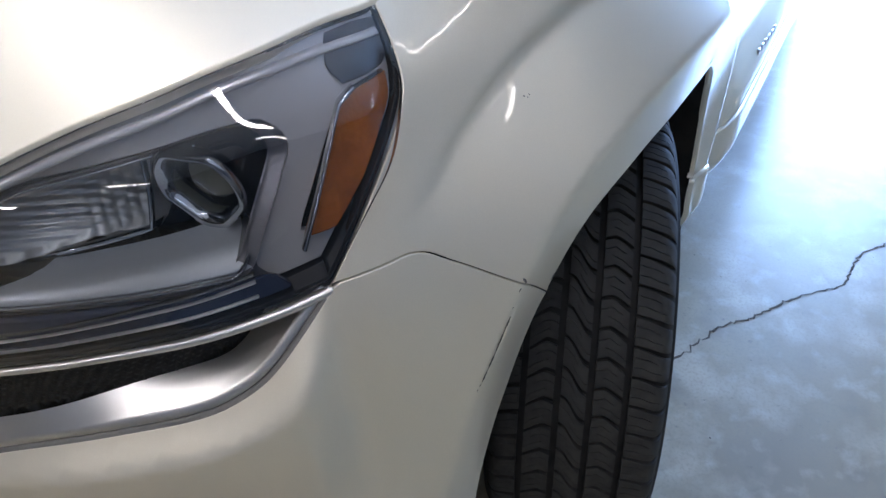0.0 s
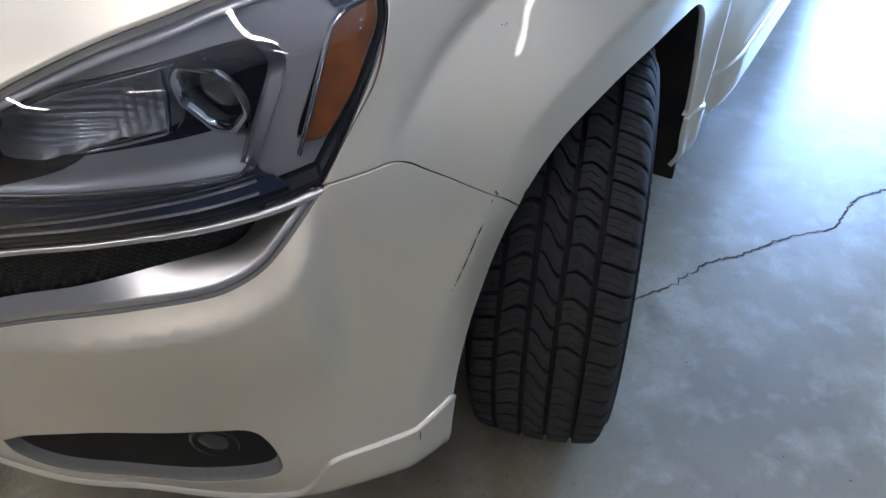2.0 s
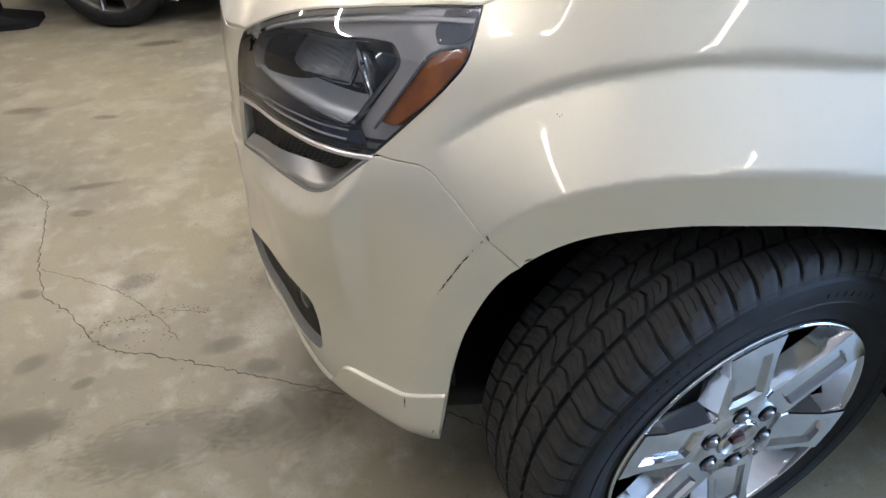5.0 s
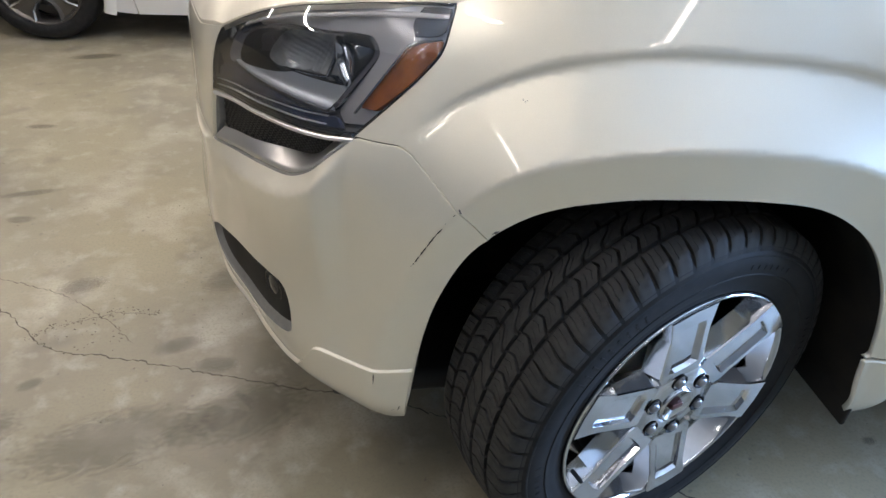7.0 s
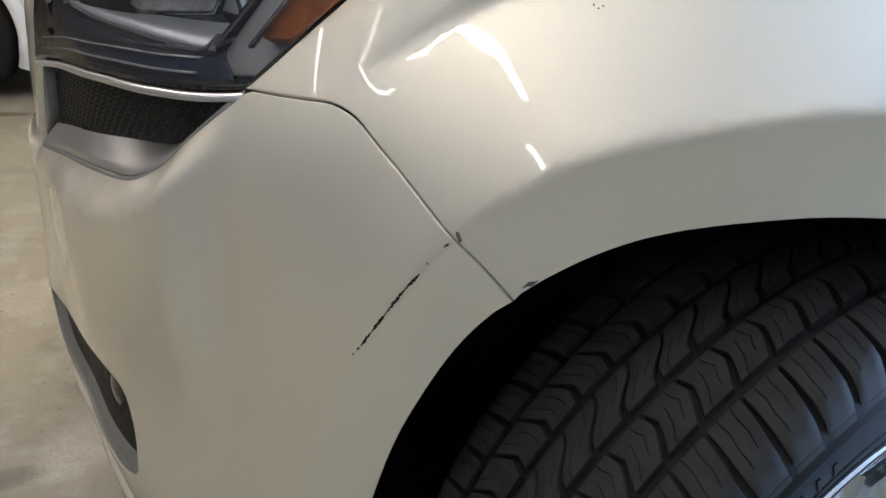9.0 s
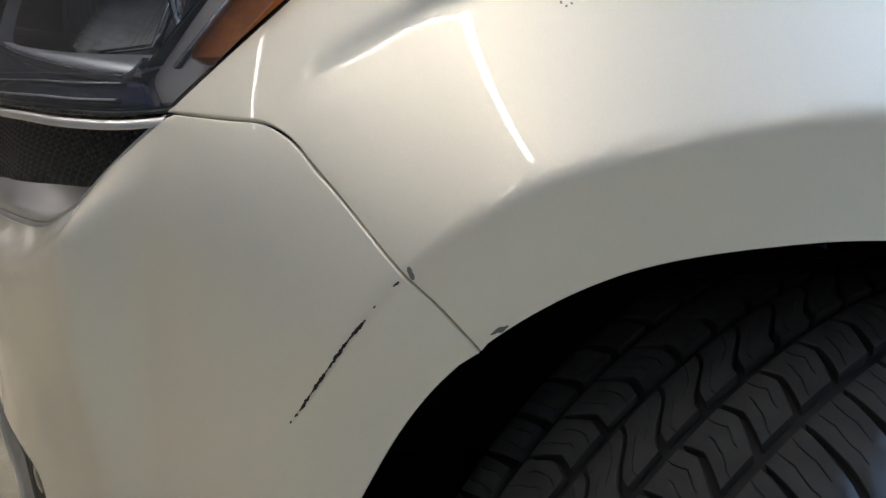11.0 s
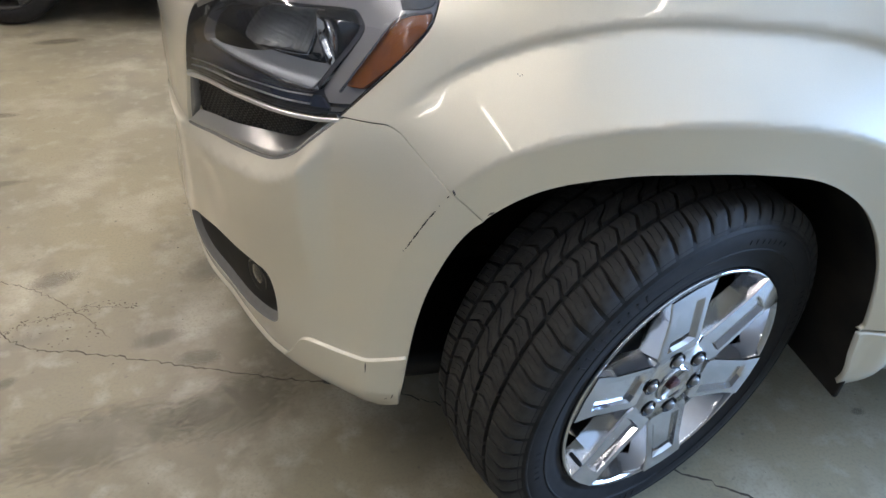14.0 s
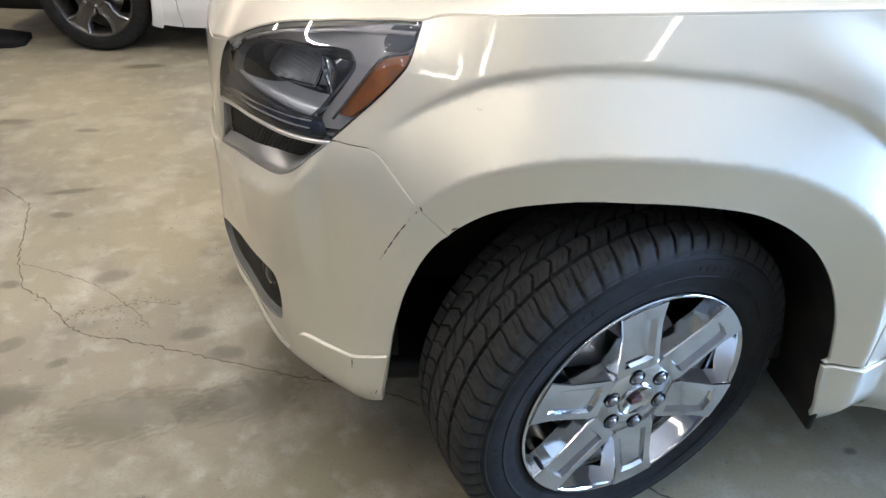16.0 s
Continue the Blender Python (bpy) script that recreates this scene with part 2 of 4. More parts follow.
def panel(name, outline, mat, parent, label="", holes=(), depth=0.0, step=.014, gap=.0019, fold=.012, place=None, normal=None, lines=()):
    """A sheet of the body within an outline in u and z, with rounded, folded edges."""
    if place and not normal:
        def normal(u, z, e=.0008):
            n = np.cross(place(u + e, z, depth) - place(u - e, z, depth), place(u, z + e, depth) - place(u, z - e, depth))
            return n / (np.linalg.norm(n, axis=-1)[..., None] + 1e-12)
    place, normal = place or skin, normal or skin_normal
    loops = []
    for k, o in enumerate([outline, *holes]):
        p = resample(list(o) + [o[0]], .008)[:-1]
        q = p + ring_out(p) * (-gap if k == 0 else gap)
        loops.append(q)
    lo, hi = loops[0].min(0), loops[0].max(0)
    g = np.stack(np.meshgrid(np.arange(lo[0], hi[0], step), np.arange(lo[1], hi[1], step)), -1).reshape(-1, 2)
    g = g + (np.arange(len(g)) % 2)[:, None] * 1e-5
    ok = inside(loops[0], g)
    for h in loops[1:]:
        ok &= ~inside(h, g)
    g = g[ok]
    edge = np.vstack(loops)
    keep = np.ones(len(g), bool)
    for i in range(0, len(g), 4000):
        keep[i:i + 4000] = np.min(np.linalg.norm(g[i:i + 4000, None] - edge[None], axis=2), axis=1) > .0055
    g = g[keep]
    for line in lines:
        l = resample(line, .006)
        near = np.min(np.linalg.norm(l[:, None] - edge[None], axis=2), axis=1) > .006
        l = l[near & inside(loops[0], l)]
        g = np.vstack([g[np.min(np.linalg.norm(g[:, None] - l[None], axis=2), axis=1) > .0035], l])
    pts = np.vstack([edge, g])
    cons, at = [], 0
    for q in loops:
        n = len(q)
        cons += [(at + i, at + (i + 1) % n) for i in range(n)]
        at += n
    vs, _, fs, orig, _, _ = delaunay_2d_cdt([Vector(p) for p in pts], cons, [], 0, 1e-7)
    v2 = np.array([tuple(v) for v in vs])
    tri = np.array([f for f in fs])
    c = v2[tri].mean(1)
    ok = inside(loops[0], c)
    for h in loops[1:]:
        ok &= ~inside(h, c)
    tri = tri[ok]
    a, b, cc = v2[tri[:, 0]], v2[tri[:, 1]], v2[tri[:, 2]]
    flip = (b - a)[:, 0] * (cc - a)[:, 1] - (b - a)[:, 1] * (cc - a)[:, 0] < 0
    tri[flip] = tri[flip][:, ::-1]
    P, N = place(v2[:, 0], v2[:, 1], depth), normal(v2[:, 0], v2[:, 1])
    verts, norms, faces = list(P), list(N), [tuple(t) for t in tri]
    for k, q in enumerate(loops):
        o = ring_out(q) * (1 if k == 0 else -1)
        n = normal(q[:, 0], q[:, 1])
        p0 = place(q[:, 0], q[:, 1], depth)
        p1 = place(q[:, 0] + o[:, 0] * .0011, q[:, 1] + o[:, 1] * .0011, depth)
        side = p1 - p0
        side /= np.linalg.norm(side, axis=1)[:, None] + 1e-9
        rings = [(p0, n), (p1 - n * .0012, n * .6 + side * .8), (p1 - n * fold, side)]
        base = len(verts)
        m = len(q)
        for rp, rn in rings:
            verts += list(rp)
            norms += list(rn / (np.linalg.norm(rn, axis=1)[:, None] + 1e-9))
        ccw = (np.sum(q[:, 0] * np.roll(q[:, 1], -1) - np.roll(q[:, 0], -1) * q[:, 1]) > 0) == (k == 0)
        for r in (0, 1):
            for i in range(m):
                j = (i + 1) % m
                f = (base + r * m + i, base + (r + 1) * m + i, base + (r + 1) * m + j, base + r * m + j)
                faces.append(f if ccw else f[::-1])
    me = bpy.data.meshes.new(name)
    me.from_pydata([tuple(v) for v in verts], [], faces)
    for p in me.polygons:
        p.use_smooth = True
    me.normals_split_custom_set_from_vertices([tuple(n) for n in norms])
    return part(name, me, mat, parent, label)


# ---- body surface: plan contour, u along it (u = x on the flank), z height ----
PLAN = [(4.05, .16), (3.6, .05), (2.6, .0), (1.4, -.004), (.6, .0), (.2, .0), (0, .002), (-.2, .010), (-.32, .024), (-.40, .039), (-.46, .060),
        (-.52, .096), (-.59, .155), (-.66, .230), (-.72, .328), (-.775, .445), (-.838, .575), (-.893, .78), (-.93, 1.0)]


def catmull(points, n):
    p = np.array(points, float)
    q = np.vstack([2 * p[0] - p[1], p, 2 * p[-1] - p[-2]])
    t = np.linspace(0, 1, n, endpoint=False)[:, None]
    out = []
    for i in range(len(p) - 1):
        a, b, c, d = q[i:i + 4]
        out.append(.5 * (2 * b + (c - a) * t + (2 * a - 5 * b + 4 * c - d) * t * t + (3 * b - a - 3 * c + d) * t ** 3))
    return np.vstack(out + [p[-1:]])


_c = catmull(PLAN, 40)[::-1]
_s = np.concatenate([[0], np.cumsum(np.linalg.norm(np.diff(_c, axis=0), axis=1))])
_u = _s - np.interp(0, _c[:, 0], _s)
_t = np.gradient(_c, _u, axis=0)
_t = np.stack([np.convolve(np.pad(_t[:, i], 6, mode="edge"), np.ones(13) / 13, "valid") for i in (0, 1)], 1)
_t /= np.linalg.norm(_t, axis=1)[:, None]


def smooth(a, b, x):
    t = np.clip((x - a) / (b - a), 0, 1)
    return t * t * (3 - 2 * t)


def soft(x, s):
    return s * np.logaddexp(0, x / s)


# the wheel opening's edge, the ridge round it and the crease over it: u, z and depth inside the plan contour
EDGE = catmull([(-.496, .315, .018), (-.486, .365, .023), (-.478, .423, .022), (-.460, .532, .0165), (-.430, .639, .0105), (-.378, .740, .006), (-.288, .811, .001), (-.177, .841, -.009),
                (-.064, .8455, -.015), (.047, .840, -.015), (.157, .818, -.009), (.255, .763, .0006), (.332, .684, .0125), (.387, .588, .0205), (.419, .483, .024), (.438, .375, .028), (.460, .27, .012)], 16)
RIDGE = catmull([(-.572, .30, -.001), (-.549, .449, -.001), (-.525, .549, -.001), (-.496, .649, -.002), (-.476, .699, -.003), (-.439, .765, -.003), (-.410, .8065, .0), (-.361, .850, .0), (-.303, .883, -.004),
                 (-.202, .914, -.014), (-.1, .9245, -.022), (0, .9235, -.0265), (.1, .915, -.028), (.198, .893, -.026), (.302, .844, -.021), (.379, .784, -.015), (.437, .687, -.006), (.470, .56, .002), (.488, .45, .009), (.50, .27, .014)], 16)
CREASE = catmull([(-.70, .80, .005), (-.60, .853, .021), (-.513, .901, .048), (-.442, .940, .073), (-.370, .972, .081), (-.300, 1.000, .077), (-.250, 1.013, .0695), (-.180, 1.026, .063), (-.089, 1.032, .056), (0, 1.030, .049),
                  (.10, 1.024, .042), (.19, 1.010, .032), (.272, .981, .021), (.341, .935, .014), (.404, .866, .014), (.460, .755, .018), (.527, .555, .030), (.565, .40, .045), (.61, .1, .05)], 16)
ARCH = [tuple(p[:2]) for p in EDGE]


def near(line, u, z):
    """The distance from a line of u, z and depth, and the depth at its nearest point."""
    best, depth = np.full(u.shape, 9.0), np.zeros(u.shape)
    for (u0, z0, d0), (u1, z1, d1) in zip(line[:-1], line[1:]):
        du, dz = u1 - u0, z1 - z0
        t = np.clip(((u - u0) * du + (z - z0) * dz) / (du * du + dz * dz), 0, 1)
        far = np.hypot(u - u0 - t * du, z - z0 - t * dz)
        closer = far < best
        best, depth = np.where(closer, far, best), np.where(closer, d0 + (d1 - d0) * t, depth)
    return best, depth


def line_far(line, u, z):
    """The distance from a line of points in u and z."""
    p = np.stack(np.broadcast_arrays(u, z), -1).astype(float)
    best = np.full(p.shape[:-1], 9.0)
    for a, b in zip(line[:-1], line[1:]):
        d = b - a
        t = np.clip(((p - a) @ d) / (d @ d), 0, 1)
        best = np.minimum(best, np.linalg.norm(p - a - t[..., None] * d, axis=-1))
    return best


TRIM_EDGE = catmull([(-.605, .875), (-.645, .838), (-.68, .805), (-.712, .785), (-.75, .770), (-.82, .755), (-.91, .738), (-1.0, .722), (-1.08, .708)], 6)


def form(u, z):
    """How far the body lies inside the plan contour: bumper, flare, the crease over it and the slope above."""
    front = (.5 + .06 * smooth(-.66, -.46, u)) * soft(z - .83, .025) + 6.1 * smooth(-.66, -.46, u) * np.maximum(0, z - 1.0) ** 2
    nose = 2.0 * np.maximum(0, z - .86) ** 2
    front = front + (nose - front) * smooth(-.62, -.95, u)
    d = front.copy()
    k = u > -.64
    if k.any():
        g = lattice(u[k], z[k])
        d[k] = front[k] + (g - front[k]) * smooth(-.62, -.585, u[k])
    d = d - .030 * smooth(-.52, -.80, u) * np.exp(-((z - .44) / .13) ** 2) - .016 * smooth(-.80, -1.08, u) * np.exp(-((z - .70) / .20) ** 2)
    d = d + .8 * np.maximum(0, .37 - z) ** 2 * 3 + .02 * smooth(.36, .25, z)
    k = u < -.605
    if k.any():
        uk, zk = u[k], z[k]
        below = zk < np.interp(uk, TRIM_EDGE[::-1, 0], TRIM_EDGE[::-1, 1])
        far = line_far(TRIM_EDGE, uk, zk)
        d[k] -= np.where(below, .030, 0) * (.35 + .65 * smooth(-1.08, -.84, uk)) * smooth(-.605, -.66, uk) * (1 - soft(1 - far / .027, .07)) * smooth(.30, .06, far)
    return d


def flare(u, z):
    """The fender's form: a flat band round the opening, the shelf over its ridge, an undercut crease and the wall above."""
    front = (.5 + .06 * smooth(-.66, -.46, u)) * soft(z - .83, .025) + 6.1 * smooth(-.66, -.46, u) * np.maximum(0, z - 1.0) ** 2
    p = np.stack([u, z], -1)
    a, da = near(EDGE, u, z)
    r, dr = near(RIDGE, u, z)
    c, dc = near(CREASE, u, z)
    band = da + (dr - da) * a / (a + r + 1e-9)
    q = r / (r + c + 1e-9)
    shelf = dr + (dc - dr) * (q + .25 * smooth(-.46, -.60, u) * (q * q - q))
    crease, sunk = np.interp(u, CREASE[:, 0], CREASE[:, 1]), np.interp(u, CREASE[:, 0], CREASE[:, 2])
    rise = np.maximum(0, z - crease)
    step = .0062 * smooth(-.56, -.30, u) * smooth(.46, .32, u)
    wall = sunk - step * smooth(0, .012, rise) + (.50 - .08 * smooth(-.3, -.45, u)) * rise + 3.6 * smooth(-.30, -.46, u) * np.maximum(0, z - 1.0) ** 2
    side = .05 + .42 * soft(z - 1.03, .0035) - .047 * smooth(.62, .46, z) * smooth(.5, .8, u)
    rear = dc - step * smooth(0, .012, c) + (side - dc) * smooth(0, .13, c)
    wall = wall + (rear - wall) * smooth(.12, .34, u)
    under = inside(np.vstack([CREASE[:, :2], [(.61, -1), (-.70, -1)]]), p)
    d = np.where(under, shelf, wall)
    d = front + (d - front) * smooth(-.60, -.47, u)
    return np.where(inside(np.vstack([RIDGE[:, :2], [(.50, -1), (-.572, -1)]]), p), band, d)


# the fender's form on a fine lattice, its edges rounded off a little
CELL, U0, Z0, NU, NZ = .003, -.70, .14, 533, 400
_g = np.meshgrid(U0 + CELL * np.arange(NU), Z0 + CELL * np.arange(NZ), indexing="ij")
_f = flare(_g[0].ravel(), _g[1].ravel()).reshape(NU, NZ)
for _k in range(3):
    _f = np.pad(_f, 1, mode="edge")
    _f = (_f[:-2] + 2 * _f[1:-1] + _f[2:]) / 4
    _f = (_f[:, :-2] + 2 * _f[:, 1:-1] + _f[:, 2:]) / 4


def lattice(u, z):
    """Cubic interpolation of the lattice; past its rear end the flank runs on unchanged."""
    x, y = np.clip((u - U0) / CELL, 1, NU - 3.001), np.clip((z - Z0) / CELL, 1, NZ - 3.001)
    i, j = x.astype(int), y.astype(int)

    def weights(t):
        return (-t + 2 * t * t - t ** 3) / 2, (2 - 5 * t * t + 3 * t ** 3) / 2, (t + 4 * t * t - 3 * t ** 3) / 2, (t ** 3 - t * t) / 2
    wx, wy = weights(x - i), weights(y - j)
    return sum(wx[a] * wy[b] * _f[i + a - 1, j + b - 1] for a in range(4) for b in range(4))


def skin(u, z, depth=0.0):
    """Points of the body's skin at u, z, sunk by depth."""
    u, z, depth = np.broadcast_arrays(np.asarray(u, float), np.asarray(z, float), np.asarray(depth, float))
    d = form(u.ravel(), z.ravel()).reshape(u.shape) + depth
    x, y = np.interp(u, _u, _c[:, 0]), np.interp(u, _u, _c[:, 1])
    tx, ty = np.interp(u, _u, _t[:, 0]), np.interp(u, _u, _t[:, 1])
    return np.stack([x - ty * d, y + tx * d, z], -1)


def skin_normal(u, z):
    e = .003
    a = skin(np.asarray(u) + e, z) - skin(np.asarray(u) - e, z)
    b = skin(u, np.asarray(z) + e) - skin(u, np.asarray(z) - e)
    n = np.cross(a, b)
    return n / np.linalg.norm(n, axis=-1)[..., None]


# ---- the floor and the building ----
def sheet(name, lo, hi, mat, label, category):
    bm = bmesh.new()
    box(bm, lo, hi)
    ob = part(name, bm, mat, None, label, False)
    return tagged(ob, label, category, kind="structure")


sheet("floor", (-7.0, -6.2, -.15), (5.4, 7.5, 0), CONCRETE, "mottled beige sealed concrete workshop floor", "floor")
sheet("ground", (5.4, -40, -.15), (60, 40, -.03), CONCRETE, "pale concrete forecourt outside the bay door", "ground")
sheet("wall_west", (-7.2, -6.4, 0), (-7.0, 7.7, 4.2), WALLPAINT, "painted workshop wall", "wall")
sheet("wall_north", (-7.0, 7.5, 0), (5.4, 7.7, 4.2), WALLPAINT, "painted workshop wall", "wall")
sheet("wall_south", (-7.0, -6.4, 0), (5.4, -6.2, 4.2), WALLPAINT, "painted workshop wall", "wall")
sheet("wall_east_a", (5.4, .9, 0), (5.6, 7.7, 4.2), WALLPAINT, "painted workshop wall beside the open bay door", "wall")
sheet("wall_east_b", (5.4, -1.1, 3.0), (5.6, .9, 4.2), WALLPAINT, "painted workshop wall over the open bay door", "wall")
sheet("wall_east_c", (5.4, -6.4, 0), (5.6, -1.1, 4.2), WALLPAINT, "painted workshop wall beside the open bay door", "wall")
sheet("ceiling", (-7.2, -6.4, 4.2), (5.6, 7.7, 4.4), CEILPAINT, "painted workshop ceiling", "ceiling")

TUBE = glow("tube_light", (1.0, .97, .90), 74)
# southern tubes are set weaker to lower the light on the car's near side
SOUTH_TUBE = glow("aged_tube_light", (1.0, .965, .89), 18)
DIM_TUBE = glow("dim_tube_light", (1.0, .97, .89), 50)
CASE = material("lamp_case", (.8, .8, .78), .4)


def strip_lamp(x, y, z, length, turn, tube):
    """A hanging fluorescent strip."""
    ob = thing("strip_light", "white hanging fluorescent strip light with a bare tube", "light", pose(x, y, z, 0, 0, turn), "ceiling strip lights")
    bm = bmesh.new()
    box(bm, (-length / 2, -.022, .03), (length / 2, .022, .08), .008)
    part("case", bm, CASE, ob)
    bm = bmesh.new()
    bmesh.ops.create_cone(bm, cap_ends=True, segments=12, radius1=.02, radius2=.02, depth=length - .06, matrix=pose(0, 0, .005, 0, 90, 0))
    part("tube", bm, tube, ob, "glowing white tube")
    for dx in (-length * .35, length * .35):
        bm = bmesh.new()
        box(bm, (dx - .004, -.004, .08), (dx + .004, .004, 4.2 - z))
        part("rod", bm, CASE, ob)
    return ob


# the TUBE lamps over and north of the car are unseen, added for overhead light
LAMPS = [(-2.60, -2.40, SOUTH_TUBE), (-3.35, -1.15, SOUTH_TUBE), (-1.45, -.60, DIM_TUBE), (-.72, -3.95, SOUTH_TUBE), (.45, -2.90, SOUTH_TUBE), (-.50, 1.30, TUBE), (.45, 3.20, TUBE), (2.10, 1.00, TUBE),
         (-2.9, 1.5, TUBE), (-1.9, 3.6, TUBE), (1.9, 4.6, TUBE), (-3.6, 4.4, TUBE)]
for x, y, tube in LAMPS:
    strip_lamp(x, y, 3.0, 1.5, 63, tube)

# ---- the outlines of the car's panels, in u and z ----
GAP = curve([(-.605, .878), (-.575, .879), (-.546, .880), (-.527, .8805), (-.513, .877), (-.499, .8705), (-.481, .8575), (-.451, .837), (-.411, .806), (-.388, .786), (-.360, .757)], 4)
LAMP_REAR = curve([(-.605, .878), (-.553, .933), (-.506, .979), (-.477, 1.010), (-.470, 1.042), (-.469, 1.073)], 5)
LAMP_TOP = curve([(-.469, 1.073), (-.553, 1.068), (-.63, 1.060), (-.708, 1.048), (-.79, 1.035), (-.873, 1.012), (-.940, .986), (-.985, .966), (-1.017, .951)], 4)
LAMP_FRONT = curve([(-1.017, .951), (-1.030, .920), (-1.040, .875), (-1.050, .822)], 4)
LAMP_LOW = curve([(-1.050, .822), (-1.00, .831), (-.93, .842), (-.856, .850), (-.788, .857), (-.723, .862), (-.655, .869), (-.605, .878)], 4)
TRIM_LOW = curve([(-.605, .875), (-.645, .838), (-.68, .805), (-.712, .785), (-.75, .770), (-.82, .755), (-.91, .738), (-1.0, .722), (-1.08, .708)], 4)
MESH_LOW = curve([(-.652, .862), (-.69, .838), (-.72, .818), (-.765, .806), (-.82, .797), (-.90, .784), (-.98, .770), (-1.045, .757)], 4)
FOG = curve([(-1.14, .470), (-1.08, .502), (-1.0, .515), (-.90, .529), (-.81, .537), (-.763, .535), (-.744, .50), (-.739, .455), (-.745, .432), (-.768, .42), (-.86, .400), (-.97, .388), (-1.08, .40), (-1.135, .43), (-1.14, .470)], 4)[:-1]
LIP = curve([(-.476, .450), (-.508, .443), (-.55, .434), (-.613, .434), (-.668, .435), (-.690, .418), (-.708, .385), (-.735, .352)], 4)
arch = [tuple(p) for p in resample(ARCH, .012)]
k = min(range(len(arch)), key=lambda i: abs(arch[i][0] + .360) + abs(arch[i][1] - .750))
ARCH_FRONT, ARCH_REAR = [p for p in arch[:k][::-1] if p[1] > .325], [p for p in arch[k + 1:] if p[0] < 0 or p[1] > .457]
RIDGE_LINE = [tuple(p) for p in RIDGE[3:-3, :2]]
CREASE_LINE = [tuple(p[:2]) for p in CREASE if -.46 < p[0] < .46]
_o = np.gradient(np.array(CREASE_LINE), axis=0)
_o = np.stack([-_o[:, 1], _o[:, 0]], 1) / np.linalg.norm(_o, axis=1)[:, None]
STEP_LINES = [[tuple(p) for p in np.array(CREASE_LINE) + _o * w] for w in (.006, .012)]
_e = np.array(resample([tuple(p) for p in TRIM_EDGE], .008))
_n = np.gradient(_e, axis=0)
_n = np.stack([-_n[:, 1], _n[:, 0]], 1) / np.linalg.norm(_n, axis=1)[:, None]
TRIM_FOLD = [tuple(p) for p in (_e + _n * .027)[5:]]
MID = float(_u[0]) + .002

# ---- the car ----
suv = thing("suv", "pearl white SUV with a scraped front bumper and steered front wheel", "car")
bottom = curve([(-.494, .322), (-.54, .296), (-.585, .284), (-.70, .292), (-.9, .300), (-1.2, .31), (MID, .315)], 4)
nose = [(MID, .925), (-1.3, .925), (-1.14, .926), (-1.05, .944)]
bumper = panel("front_bumper", ARCH_FRONT + bottom + nose + LAMP_FRONT + TRIM_LOW[::-1] + GAP[1:], PAINT, suv, "scraped pearl white bumper cover", [FOG], step=.010, lines=[RIDGE_LINE, TRIM_FOLD])
panel("bumper_lip", LIP + [(-.80, .345), (-1.1, .345), (MID, .35)] + [(u, z - .012) for u, z in bottom[::-1]] + [(-.492, .33)], PAINT, bumper, "", depth=-.009)
fender = panel("fender", GAP + ARCH_REAR + [(.41, .455), (.492, .452), (.49, .54), (.52, .8), (.56, 1.135), (.2, 1.125), (0, 1.116), (-.15, 1.108), (-.257, 1.100), (-.32, 1.094), (-.388, 1.086)] + LAMP_REAR[::-1][:-1], PAINT, suv, step=.008, lines=[RIDGE_LINE, CREASE_LINE, *STEP_LINES])
panel("front_door", [(.497, .452), (1.56, .452), (1.60, .8), (1.58, 1.16), (.566, 1.138), (.526, .8), (.496, .54)], PAINT, suv, step=.04)
door = suv.children[-1]
for k in range(6):
    bm = bmesh.new()
    u, z = 1.005 + .043 * k, .5125 - .0025 * k
    bmesh.ops.create_cube(bm, size=1, matrix=Matrix.Translation(skin(u, z, .0)) @ Matrix.Diagonal((.024, .005, .014, 1)))
    part("badge_bar", bm, NUTGREY, door, "small dark badge mark")
panel("rear_door", [(1.565, .452), (2.35, .452), (2.55, .75), (2.62, 1.18), (1.585, 1.161), (1.605, .8)], PAINT, suv, step=.04)
rear_arch = [(3.02 + .44 * math.cos(a), .40 + .43 * math.sin(a)) for a in np.linspace(math.pi, 0, 40)]
panel("rear_quarter", [(2.355, .452)] + [p for p in rear_arch if p[1] > .3] + [(3.47, .33), (3.98, .36), (4.0, 1.2), (2.625, 1.181), (2.555, .75)], PAINT, suv, step=.04)
panel("side_sill", [(.412, .450), (.49, .447), (2.50, .447), (2.58, .26), (.50, .250), (.462, .257), (.436, .34)], PAINT, suv, "white lower sill trim", depth=-.006, step=.02)


def hood_mesh():
    edge = [(MID, .930), (-1.3, .930), (-1.14, .931), (-1.05, .950)] + [(u, z + .0018) for u, z in LAMP_TOP[::-1]] + [(-.40, 1.087), (-.257, 1.103), (-.15, 1.111), (0, 1.119), (.2, 1.128), (.56, 1.138)]
    e = resample(edge, .02)
    p = skin(e[:, 0], e[:, 1])
    bm, rows, n = bmesh.new(), [], 26
    for (u, z), a in zip(e, p):
        t = min(max((a[0] + .92) / 1.5, 0), 1)
        m = np.array([-.86 + 1.42 * t, 1.0, .975 + .26 * t ** .6])
        row = []
        for i in range(n + 1):
            w = (i / n) ** 1.6
            q = a + (m - a) * w
            q[2] = a[2] + (m[2] - a[2]) * (1 - (1 - w) ** 2.2)
            row.append(bm.verts.new(q))
        rim = a + np.array([0, .004, -.014])
        rows.append([bm.verts.new(rim)] + row)
    for a, b in zip(rows, rows[1:]):
        for i in range(len(a) - 1):
            bm.faces.new((a[i], b[i], b[i + 1], a[i + 1]))
    bmesh.ops.recalc_face_normals(bm, faces=bm.faces)
    return bm


